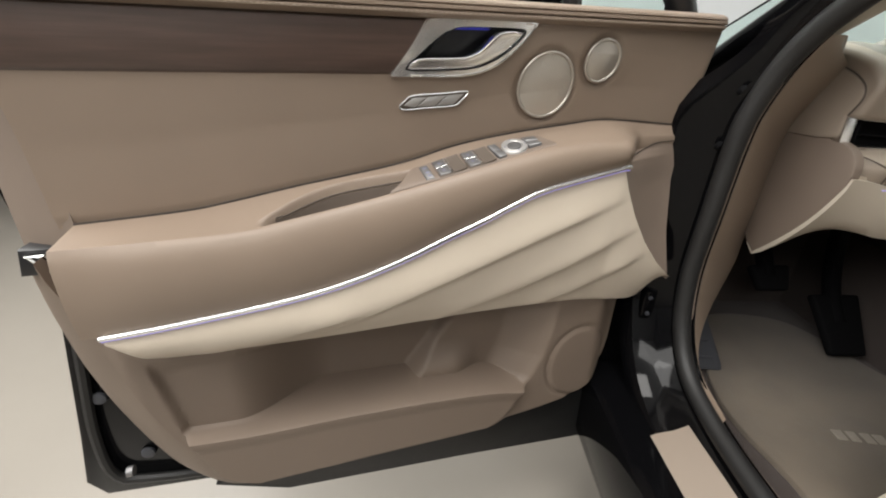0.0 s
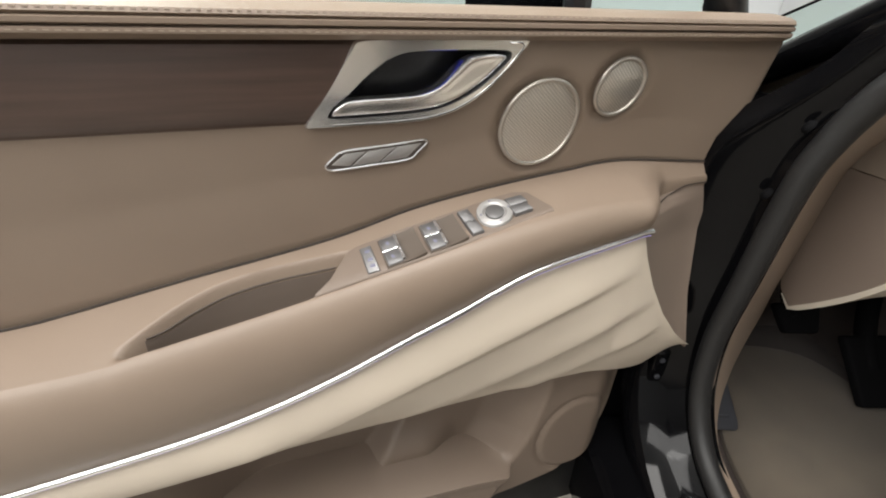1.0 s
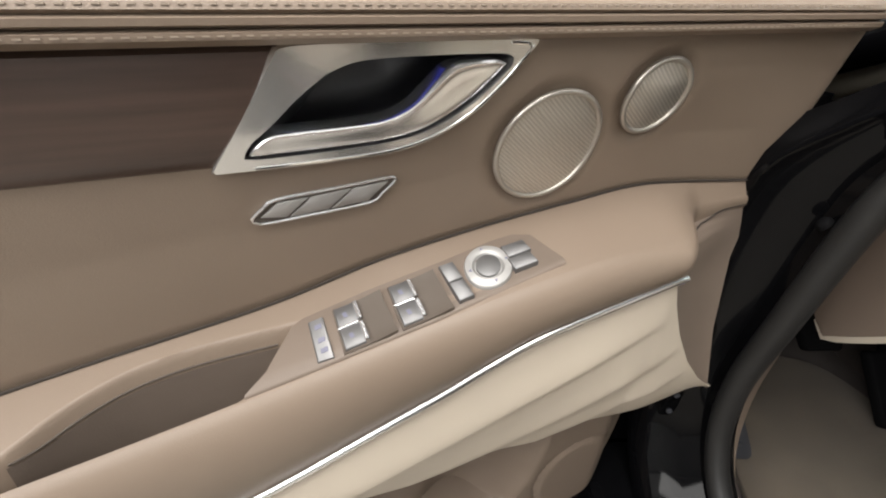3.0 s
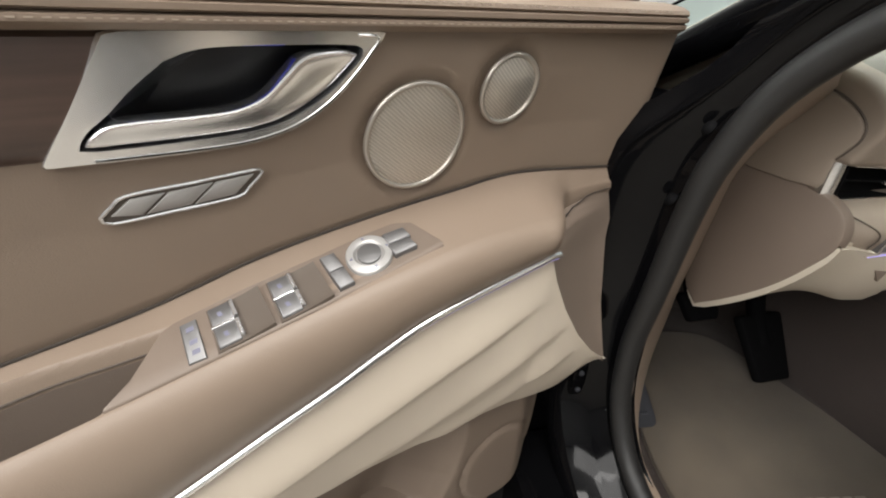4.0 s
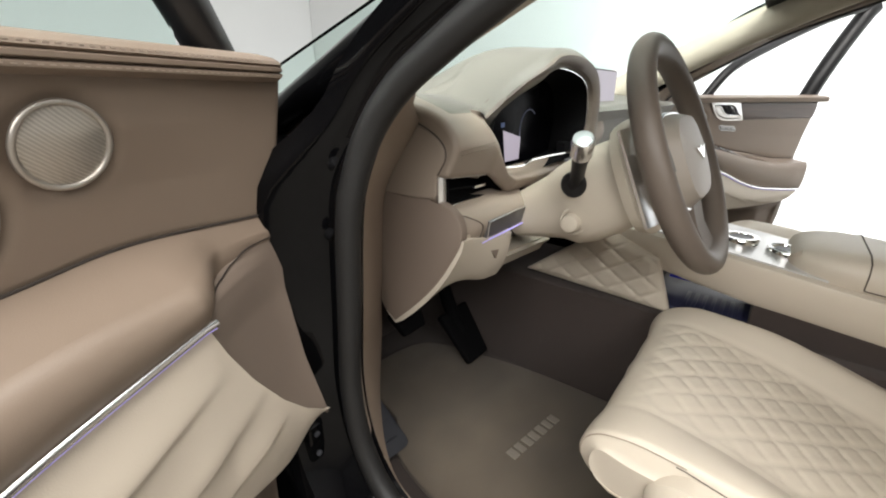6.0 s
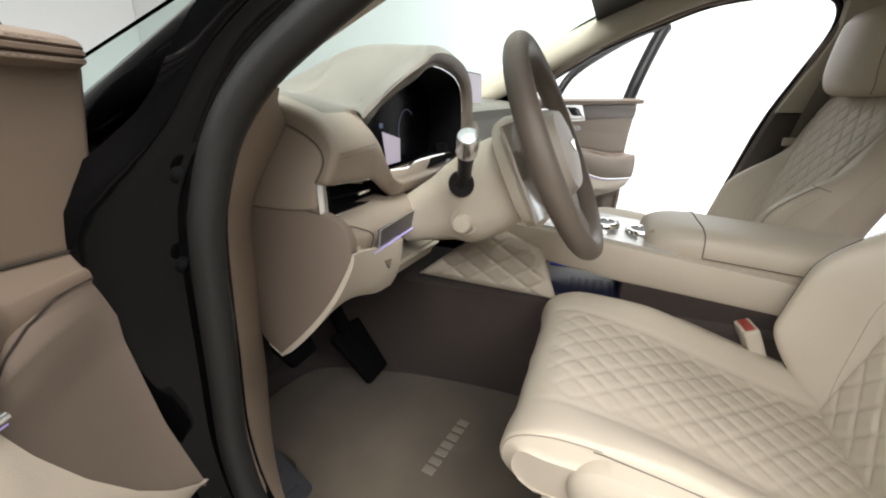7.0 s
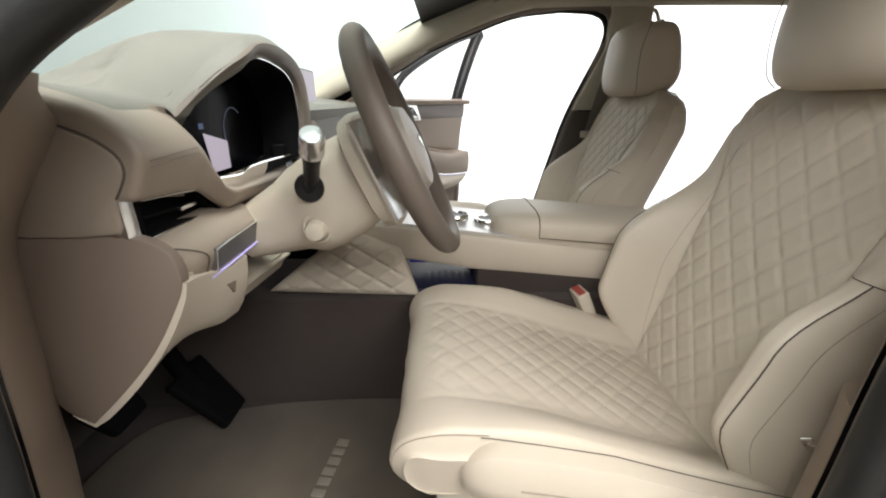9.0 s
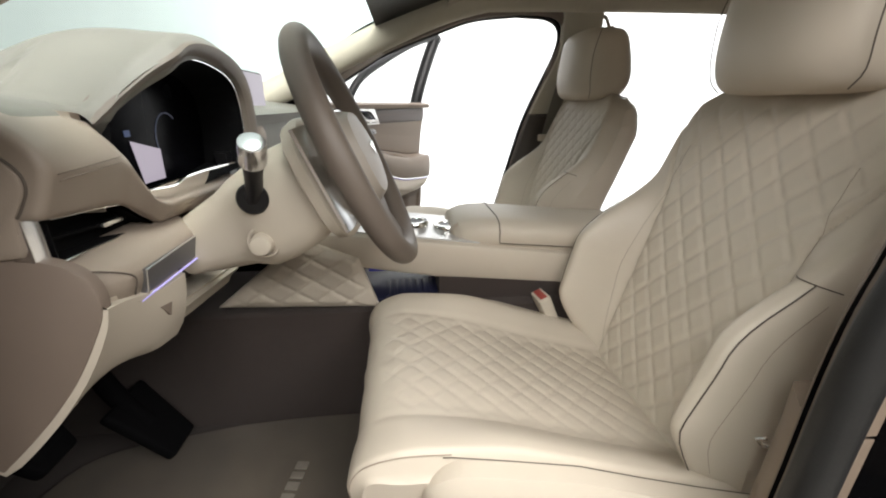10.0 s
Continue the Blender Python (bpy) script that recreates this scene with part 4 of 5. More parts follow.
def blob_ring(dx, dz, r):
    return [(-0.035 + dx, 0.262 - r * 0.9 * math.cos(a), 1.152 + dz + r * math.sin(a)) for a in np.linspace(0, 2 * math.pi, 25)[:-1]]


def hood_y(x):
    """How far forward the hood's front edge lies."""
    return 0.226 + 0.064 * float(smooth(-0.37, -0.47, x))


def dash_z(x, y):
    """Height of the dashboard's top pad."""
    base = 1.199 + 0.016 * float(smooth(0.27, 0.45, y)) + 0.012 * math.sin(math.pi * min(1, max(0, (y - 0.2) / 0.6))) * float(smooth(-0.58, -0.42, x))
    hz = float(np.interp(x - 0.32 * max(0.0, y - 0.27), hood[:, 0], hood[:, 1], left=1.19, right=1.17)) - 1.199
    fade = float(smooth(0.76, 0.30, y))
    k = float(smooth(-0.44, -0.51, x)) * float(smooth(0.55, 0.45, y))
    low = float(np.interp(y, TOP_HALF[:, 0], TOP_HALF[:, 1])) + 0.0005
    return (base + max(0, hz) * fade) * (1 - k) + low * k


def pad_row(f):
    row = []
    for t in np.linspace(0, 1, 120):
        y = 0.226 + (0.90 - 0.226) * f
        x0 = float(np.interp(y, [0.226, 0.27, 0.30, 0.405, 0.43, 0.50], [-0.556, -0.552, -0.540, -0.520, -0.60, -0.655]))
        x = x0 + (0.66 - x0) * t
        y0 = hood_y(x)
        y = y0 + (0.90 - y0) * f
        edge = 0.010 * float(smooth(0.02, 0.0, f)) + 0.004 * float(smooth(0.012, 0.0, t))
        row.append((x, y, dash_z(x, y) + 0.002 - edge))
    return row


rows = [pad_row(f) for f in [0.0, 0.004, 0.010, 0.02, 0.035] + list(np.linspace(0.06, 1, 40))]
part("top_pad", slab(rows, (0, 0.01, -0.022)), PALE, dash, "pale leather top pad swelling into a hood")
rim = spline([(-0.498, 1.190), (-0.480, 1.191), (-0.468, 1.194), (-0.451, 1.207), (-0.433, 1.227), (-0.398, 1.262), (-0.345, 1.290), (-0.27, 1.297), (-0.197, 1.287), (-0.150, 1.265), (-0.128, 1.234), (-0.121, 1.19), (-0.124, 1.15), (-0.135, 1.10)], 80)
cen = np.array([-0.335, 1.15])
rings = []
for x, z in rim:
    n2 = np.array([x, z]) - cen
    n2 = n2 / np.linalg.norm(n2) * np.array([1.0, 1.0])
    grow = 1.0 + 0.9 * float(smooth(-0.40, -0.17, x))
    rings.append([(x - n2[0] * b * (grow if b > 0 else 1), hood_y(x) + a, z - n2[1] * b * (grow if b > 0 else 1)) for a, b in ((0.014, 0.002), (0.002, 0.0005), (-0.003, 0.003), (-0.002, 0.009), (0.004, 0.015), (0.014, 0.017), (0.030, 0.012), (0.030, 0.0))])
part("hood_rim", loft(rings, True), WHEEL_LEATHER, dash, "taupe leather rim of the hood")
def rim_in(x):
    """How far inside the rim's outline its inner edge lies."""
    return 0.019 * (1.0 + 0.9 * float(smooth(-0.40, -0.17, x)))


part("hood_chrome", tube([(x - rim_in(x) * (x - cen[0]) / np.hypot(x - cen[0], z - cen[1]), hood_y(x) + 0.012, z - rim_in(x) * (z - cen[1]) / np.hypot(x - cen[0], z - cen[1])) for x, z in rim[31:70]], 0.0011, 6), CHROME, dash, "thin bright line inside the hood")
tun = [(x - b * (x - cen[0]) / np.hypot(x - cen[0], z - cen[1]), hood_y(x), z - b * (z - cen[1]) / np.hypot(x - cen[0], z - cen[1])) for x, z in rim[9:] for b in (0.87 * rim_in(x),)] + [(-0.30, 0.25, 1.092), (-0.44, 0.262, 1.095), (-0.448, 0.264, 1.13), (-0.464, 0.264, 1.17)]
part("shroud", loft([[(x, y + 0.013, z) for x, y, z in tun], [(cen[0] + (x - cen[0]) * 0.84, 0.345, cen[1] + (z - cen[1]) * 0.84) for x, y, z in tun], [(cen[0] + (x - cen[0]) * 0.05, 0.346, cen[1] + (z - cen[1]) * 0.05) for x, y, z in tun]], True, False), VOID, dash, "black shroud round the cluster")
cluster = part("gauge_display", prism([(-0.462, 1.098), (-0.15, 1.098), (-0.150, 1.22), (-0.19, 1.258), (-0.28, 1.270), (-0.355, 1.258), (-0.405, 1.222), (-0.44, 1.182), (-0.460, 1.16)], 0, 0.006, 0.002, lambda u, v, h: (u, 0.312 - h, v)), SCREEN, dash, "dark glass instrument cluster")
part("gauge_ring", tube([(-0.285 + 0.036 * math.cos(q), 0.3052, 1.160 + 0.040 * math.sin(q)) for q in np.linspace(0.9, 3.4, 30)], 0.0008, 6), glow("gauge_grey", (0.16, 0.18, 0.26), 0.2), cluster)
part("lit_panel", slab([[(-0.384, 0.3052, 1.166), (-0.318, 0.3052, 1.150)], [(-0.372, 0.3052, 1.108), (-0.320, 0.3052, 1.108)]], (0, -0.001, 0)), glow("pale_display", (0.50, 0.44, 0.52), 0.85, (0.01, 0.01, 0.012)), cluster, "pale lit corner of the display")
part("lit_mark", box(-0.392, -0.380, 0.3044, 0.3052, 1.172, 1.180), glow("blue_mark", (0.05, 0.08, 0.2), 0.3), cluster)
part("cluster_trim", tube(spline([(-0.442, 0.262, 1.1115), (-0.400, 0.258, 1.1085), (-0.382, 0.258, 1.109), (-0.362, 0.256, 1.1145), (-0.30, 0.252, 1.116), (-0.18, 0.252, 1.112)], 40), 0.0022, 8), BRIGHT, dash, "chrome line under the cluster")

# leather band: wraps the dashboard end, runs under the hood and drops to the shelf below the cluster
rings = []
for x, k in ((END + 0.001, 0.0095), (END + 0.0015, 0.006), (END + 0.004, 0.0022), (END + 0.008, 0.0004)):
    t = np.gradient(PROFILE, axis=0)
    nn = np.stack([-t[:, 1], t[:, 0]], 1) / np.linalg.norm(t, axis=1)[:, None]
    nn *= np.sign(np.sum(nn * (np.array([0.40, 1.16]) - PROFILE), axis=1))[:, None]
    rings.append([(x, y, z) for y, z in PROFILE + nn * k] + [(x, 0.50, 1.10)])
TOP_X, TOP_Z = [-0.577, -0.52, -0.495, -0.478, -0.466, -0.456, -0.447, -0.438, -0.42, -0.18], [1.236, 1.236, 1.206, 1.196, 1.180, 1.150, 1.128, 1.113, 1.1075, 1.1095]
BOT_X, BOT_Z = [-0.577, -0.468, -0.455, -0.430, -0.405, -0.36, -0.18], [1.109, 1.1005, 1.094, 1.076, 1.060, 1.058, 1.05]
for x in list(np.linspace(-0.575, -0.50, 14)) + list(np.linspace(-0.496, -0.40, 30)) + list(np.linspace(-0.39, -0.18, 10)):
    zt, zb_ = float(np.interp(x, TOP_X, TOP_Z)), float(np.interp(x, BOT_X, BOT_Z))
    ring = []
    for y, z in PROFILE:
        if z > 1.2:
            zz = min(z, zt)
        else:
            zz = zb_ + (min(z, 1.2) - 1.109) / (1.2 - 1.109) * (min(1.2, zt) - zb_)
        squash = float(smooth(1.19, 1.12, zt))
        yy = min(y if y > 0.31 else y - 0.003 * squash, 0.5 - 0.215 * float(smooth(-0.515, -0.49, x)))
        ring.append((x, yy, zz))
    rings.append(ring + [(x, 0.5 - 0.215 * float(smooth(-0.515, -0.49, x)), zb_ - 0.005)])
part("leather_band", loft(rings), BAND, dash, "taupe leather band wrapping the dashboard end")
for dz in (0.0, -0.006):
    part("band_crease", tube([(x, 0.2600, 1.152 + dz + (x + 0.57) * 0.06) for x in np.linspace(-0.572, -0.482, 12)], 0.0006, 6), TAUPE_DARK, dash)
arcl = [tuple(q) for q in spline([(0.40, 1.199), (0.373, 1.196), (0.336, 1.188), (0.304, 1.1745), (0.284, 1.158), (0.2805, 1.141), (0.289, 1.124), (0.296, 1.114)], 40)]
upper = arcl + [(0.297, 1.10), (0.297, 1.084), (0.302, 1.077), (0.34, 1.0735), (0.40, 1.074), (0.445, 1.080), (0.455, 1.12), (0.44, 1.17)]
part("end_panel_upper", prism(upper, -0.012, 0.0035, 0.0045, lambda u, v, h: (END - h, u, v)), BAND, dash, "inset taupe end panel")
part("end_seam", tube([(END - 0.0002, y - 0.0008, z + 0.0008) for y, z in arcl], 0.0012, 6), SEAM, dash)
lens_r = [tuple(q) for q in spline([(0.40, 1.078), (0.33, 1.078), (0.282, 1.070), (0.258, 1.055), (0.2495, 1.034), (0.252, 1.012), (0.266, 0.984), (0.292, 0.942), (0.323, 0.903), (0.362, 0.862), (0.403, 0.824)], 50)]
lens_l = [tuple(q) for q in spline([(0.403, 0.824), (0.435, 0.848), (0.453, 0.905), (0.456, 0.97), (0.450, 1.04), (0.442, 1.078)], 24)][1:]
part("end_panel_lower", prism(lens_r + lens_l, -0.008, 0.006, 0.005, lambda u, v, h: (END + 0.007 - h, u, v)), TAUPE_DARK, dash, "smooth taupe lens-shaped end panel")
part("core", box(END + 0.012, -0.20, 0.320, 0.50, 0.93, 1.10, 0.01), DARK_TRIM, dash)
part("cluster_wing", loft([blob_ring(0.0, 0.0, 0.012), blob_ring(-0.004, 0.0, 0.026), blob_ring(-0.02, -0.004, 0.036), blob_ring(-0.06, -0.010, 0.040), blob_ring(-0.10, -0.016, 0.036)]), TAUPE_DARK, dash, "taupe pod beside the cluster")
part("end_fill", box(END - 0.002, END + 0.016, 0.2965, 0.345, 1.10, 1.118, 0.002), BAND, dash)
part("pillar_foot", box(-0.668, -0.596, 0.332, 0.44, 1.200, 1.2365, 0.005), BAND, dash)

# air vent
vent = part("air_vent", frame_ring([(-0.562, 1.113), (-0.464, 1.105), (-0.456, 1.101), (-0.402, 1.062), (-0.410, 1.058), (-0.562, 1.062)], [(-0.560, 1.1095), (-0.466, 1.1015), (-0.459, 1.098), (-0.410, 1.0625), (-0.414, 1.0615), (-0.560, 1.0655)], lambda u, v, h: (u, 0.294 - h, v), -0.02, 0.002, -0.02), VOID, dash, "slim black air vent")
part("vent_back", box(-0.572, -0.40, 0.312, 0.316, 1.058, 1.112), VOID, vent)
part("vent_slat", slab([[(x, y, 1.087 - (x + 0.56) * 0.07 - (y - 0.30) * 0.2) for x in np.linspace(-0.558, -0.438, 6)] for y in (0.299, 0.312)], (0, 0, -0.003)), VOID, vent)
part("vent_tab", box(-0.488, -0.452, 0.293, 0.302, 1.0775, 1.0830, 0.002), CHROME, vent, "silver vent tab")
part("vent_cheek", loft([[(x + o, y, z) for x, y in ((-0.5840, 0.312), (-0.5840, 0.296), (-0.5825, 0.2930), (-0.574, 0.2885), (-0.571, 0.2895), (-0.560, 0.304), (-0.560, 0.316))] for z, o in ((1.062, 0.003), (1.066, 0.001), (1.107, 0.0), (1.1115, 0.0))]), CHROME, vent, "bright chrome vent end")
part("vent_line", tube([(-0.572, 0.2895, 1.0635), (-0.50, 0.291, 1.0620), (-0.413, 0.2925, 1.0595), (-0.404, 0.2925, 1.063), (-0.456, 0.2915, 1.1005)], 0.0013, 6), CHROME, vent, "thin chrome line")
part("vent_line", tube([(-0.565, 0.2845, 1.1085), (-0.51, 0.2835, 1.1045), (-0.468, 0.2835, 1.1005)], 0.0008, 6), CHROME, vent)

# sloping ledge under the vent with a lit button bar
LEDGE = [(0.318, 1.0615), (0.292, 1.0605), (0.272, 1.0555), (0.258, 1.0470), (0.2505, 1.0375), (0.2485, 1.030), (0.2505, 1.020), (0.256, 1.006), (0.266, 0.999), (0.318, 0.997)]
rows = []
for x in np.linspace(-0.5815, -0.345, 50):
    e = min(1.0, float(smooth(-0.535, -0.5815, x)) * 0.8 + float(smooth(-0.370, -0.345, x)) ** 2)
    d = 0.012 * float(smooth(-0.53, -0.5815, x)) + 0.05 * float(smooth(-0.375, -0.345, x)) ** 2
    tilt = 0.004 * (x + 0.58) / 0.23
    rows.append([(x, min(0.318, y + d), z + tilt - 0.003 * e) for y, z in LEDGE])
part("ledge", loft(rows), BAND, dash, "soft taupe ledge sloping below the vent")
part("ledge_seam", tube(spline([(-0.577, 0.276, 1.056), (-0.560, 0.263, 1.0515), (-0.540, 0.2520, 1.0415), (-0.530, 0.2480, 1.034), (-0.527, 0.2480, 1.026), (-0.527, 0.2535, 1.010)], 24), 0.0009, 6), SEAM, dash)
part("button_bar", slab([[(x, 0.2462 + (1.0325 - z) * 0.2, z + 0.01 * (x + 0.5)) for x in np.linspace(-0.512, -0.362, 8)] for z in (1.0345, 1.030, 1.006, 1.0035)], (0, 0.006, 0)), BUTTON, dash, "silver button bar")
part("bar_frame", tube([(-0.512, 0.2485, 1.004), (-0.511, 0.2455, 1.033), (-0.44, 0.2452, 1.0355), (-0.362, 0.2452, 1.0365)], 0.0011, 6), CHROME, dash)
part("light_line", tube([(x, 0.2505, 1.0005 + 0.01 * (x + 0.5)) for x in np.linspace(-0.525, -0.362, 12)], 0.0015, 6), AMBIENT, dash, "violet light line under the ledge")
part("ledge_chrome", tube([(-0.581, 0.2555, 1.0145), (-0.555, 0.2525, 1.0065), (-0.53, 0.2505, 1.0025)], 0.0013, 6), CHROME, dash)
# cream knee panel: follows the lens panel, then sweeps under the column
rows = []
side_p = spline([(0.320, 1.020), (0.256, 1.020), (0.2465, 1.014), (0.259, 0.983), (0.284, 0.941), (0.315, 0.900), (0.352, 0.860), (0.395, 0.8215), (0.412, 0.8195), (0.42, 0.83)], 16)
for x in np.linspace(END + 0.004, -0.20, 60):
    k = float(smooth(-0.585, -0.46, x))
    zb2 = 0.902 - 0.11 * (x + 0.45)
    main = spline([(0.320, 1.002), (0.260, 1.002), (0.252, 0.998), (0.2515, 0.985), (0.255, 0.962), (0.262, 0.935), (0.276, zb2 + 0.006), (0.292, zb2), (0.36, zb2 + 0.004), (0.48, zb2 + 0.02)], 16)
    off = float(smooth(-0.424, -0.408, x))
    rows.append([(x, y + 0.022 * off, z if z < zb2 + 0.02 else z - off * (z - zb2 - 0.02) * 0.8) for y, z in side_p * (1 - k) + main * k])
part("knee_panel", slab(rows, (0, 0.008, 0.006)), CREAM_PLASTIC, dash, "cream lower panel sweeping under the column")
# solid piece level with the panel; darker colour gives the recess its shade
part("hook_recess_patch", loft([[(-0.492, y, 0.976), (-0.466, y, 0.971), (-0.474, y, 0.956), (-0.482, y, 0.966)] for y in (0.2525, 0.2600)]), TAUPE_DARK, dash, "small solid patch, darker taupe for the shade of the release recess")
part("under_dash", box(-0.56, 0.60, 0.47, 0.78, 0.86, 1.15, 0.02), BLACK, dash)
part("upper_band", slab([[(x, y, z) for y, z in ((0.265, 1.201), (0.249, 1.199), (0.240, 1.190), (0.240, 1.165), (0.245, 1.14), (0.26, 1.076), (0.30, 1.07))] for x in np.linspace(-0.145, 0.62, 20)], (0, 0.012, 0)), PALE, dash, "pale leather band on the far side")
part("far_lower", slab([[(x, y, z) for x in np.linspace(0.14, 0.62, 8)] for y, z in ((0.27, 1.07), (0.24, 1.03), (0.27, 0.92), (0.36, 0.84), (0.46, 0.82))], (0, 0.01, 0.01)), CREAM_PLASTIC, dash, "cream glovebox panel")
part("centre_stack", slab([[(x, y, z) for x in np.linspace(-0.19, 0.14, 8)] for y, z in ((0.265, 1.13), (0.26, 1.07), (0.26, 1.0), (0.23, 0.955), (0.16, 0.945))], (0, 0.02, 0)), BLACK, dash, "dark centre stack")
screen_m = part("centre_screen", box(-0.14, 0.245, 0.312, 0.326, 1.205, 1.290, 0.004), SCREEN, dash, "wide centre display on the dashboard")
part("screen_face", slab([[(x, 0.3112, z) for x in (-0.137, 0.242)] for z in (1.209, 1.286)], (0, -0.0008, 0)), glow("pale_screen", (0.50, 0.46, 0.52), 0.9, (0.01, 0.01, 0.012)), screen_m, "pale lit screen")

# steering column and stalk
axis = Vector((0, 0.9131, -0.4078))
upv = Vector((0, 0.4078, 0.9131))
WC = Vector((-0.34, 0.015, 1.144))


def wheel_frame(x, v, s):
    """A point by the wheel: x across, v up in the wheel's plane, s forward along the column."""
    return WC + Vector((x, 0, 0)) + upv * v + axis * s


def blob(x0, x1, v0, v1, s, r=0.35, n=28):
    out = []
    for k in range(n):
        a = 2 * math.pi * k / n
        c, q = math.cos(a), math.sin(a)
        e = (abs(c) ** 3.2 + abs(q) ** 3.2) ** (-1 / 3.2)
        out.append(wheel_frame((x0 + x1) / 2 + (x1 - x0) / 2 * c * e, (v0 + v1) / 2 + (v1 - v0) / 2 * q * e, s))
    return out


column = thing("steering_column", "cream steering column cover with stalk and knob", "steering column")
part("cover", loft([blob(-0.062, 0.062, -0.075, 0.052, 0.065), blob(-0.07, 0.07, -0.085, 0.058, 0.075), blob(-0.074, 0.074, -0.095, 0.058, 0.11), blob(-0.073, 0.073, -0.100, 0.052, 0.15), blob(-0.060, 0.060, -0.100, 0.045, 0.185), blob(-0.046, 0.046, -0.085, 0.035, 0.215), blob(-0.05, 0.05, -0.06, 0.02, 0.30)]), CREAM_PLASTIC, column, "cream column cover")
part("switch_housing", loft([blob(-0.080, 0.080, -0.085, 0.068, 0.040), blob(-0.102, 0.102, -0.100, 0.076, 0.047), blob(-0.108, 0.108, -0.104, 0.078, 0.056), blob(-0.104, 0.104, -0.100, 0.074, 0.070), blob(-0.075, 0.075, -0.09, 0.060, 0.080)]), CREAM_PLASTIC, column, "cream housing behind the wheel")
for sx in (-1, 1):
    part("shift_paddle", slab([[wheel_frame(sx * x, v, s) for v in np.linspace(-0.078, 0.062, 12)] for x, s in ((0.080, 0.030), (0.108, 0.034), (0.124 , 0.041))], axis * 0.004), CHROME, column, "silver shift paddle")
st0, st1 = Vector((-0.405, 0.151, 1.091)), Vector((-0.466, 0.124, 1.165))
dv = (st1 - st0)
stalk = part("indicator_stalk", tube([st0 - dv * 0.25, st0 - dv * 0.05, st0, st0 + dv * 0.15, st0 + dv * 0.5, st0 + dv * 0.75], [0.013, 0.0155, 0.015, 0.011, 0.0115, 0.014], 16), BLACK, column, "black indicator stalk with a silver end")
part("stalk_cap", tube([st0 + dv * 0.72, st0 + dv * 0.75, st0 + dv * 1.02, st0 + dv * 1.07, st0 + dv * 1.08], [0.015, 0.0165, 0.0165, 0.0155, 0.013], 24), CHROME, stalk, "silver stalk end")
kn = Vector((-0.413, 0.1485, 1.027))
# no opening is cut: a black disc paints the hole's shade
part("stalk_hole_disc", tube([(-0.4175, 0.151, 1.092), (-0.415, 0.151, 1.092), (-0.40, 0.151, 1.092)], [0.019, 0.0215, 0.0215], 24), BLACK, column, "solid black disc standing for the shaded hole round the stalk")
part("adjust_knob", tube([kn + Vector((0.012, 0, 0)), kn + Vector((-0.004, 0, 0)), kn + Vector((-0.009, 0, 0)), kn + Vector((-0.010, 0, 0))], [0.016, 0.016, 0.0135, 0.010], 24), CREAM_PLASTIC, column, "round cream adjuster knob")
part("knob_ring", tube([kn + Vector((0.010, 0.021 * math.cos(a), 0.021 * math.sin(a))) for a in np.linspace(0, 2 * math.pi, 33)[:-1]], 0.003, 6, True), CREAM_PLASTIC, column)

# steering wheel
sw = thing("steering_wheel", "taupe leather steering wheel with a padded hub", "steering wheel")
part("rim", tube([wheel_frame(0.165 * math.cos(a), 0.165 * math.sin(a), 0) for a in np.linspace(0, 2 * math.pi, 97)[:-1]], 0.0175, 18, True, 1.1), WHEEL_LEATHER, sw, "thick taupe leather rim")
part("hub", loft([blob(-0.065, 0.065, -0.062, 0.050, 0.03), blob(-0.088, 0.088, -0.075, 0.062, 0.018), blob(-0.092, 0.092, -0.078, 0.064, 0.002), blob(-0.080, 0.080, -0.066, 0.054, -0.016), blob(-0.045, 0.045, -0.038, 0.030, -0.022)]), HUB, sw, "padded pale airbag hub")
part("hub_ring", tube([0.99 * (q - WC) + WC for q in blob(-0.094, 0.094, -0.080, 0.066, 0.004)], 0.003, 8, True), CHROME, sw, "chrome line round the hub")
for sx in (-1, 1):
    part("spoke", loft([[wheel_frame(sx * x, v0 + dv_, s + ds) for dv_, ds in ((-0.022, 0.006), (0.022, 0.006), (0.022, -0.006), (-0.022, -0.006))] for x, v0, s in ((0.075, 0.0, 0.004), (0.12, 0.004, 0.006), (0.168, 0.008, 0.0))]), HUB, sw, "pale side spoke")
    part("spoke_button", loft([[wheel_frame(sx * x, v, s) for x, v in ((0.100, -0.014), (0.138, -0.012), (0.140, 0.018), (0.104, 0.018))] for s in (0.002, -0.006)]), BLACK, sw)
part("spoke", loft([[wheel_frame(x, v, s + ds) for x, ds in ((-w, 0.006), (w, 0.006), (w, -0.006), (-w, -0.006))] for v, w, s in ((-0.06, 0.035, 0.004), (-0.11, 0.030, 0.008), (-0.165, 0.036, 0.0))]), WHEEL_LEATHER, sw, "taupe lower spoke")
part("emblem", loft([[wheel_frame(x, v, s) for x, v in ((-0.034, 0.006), (-0.010, 0.002), (0.0, 0.008), (0.010, 0.002), (0.034, 0.006), (0.012, -0.006), (0.0, -0.014), (-0.012, -0.006))] for s in (-0.018, -0.0245)]), BRIGHT, sw, "silver winged emblem")

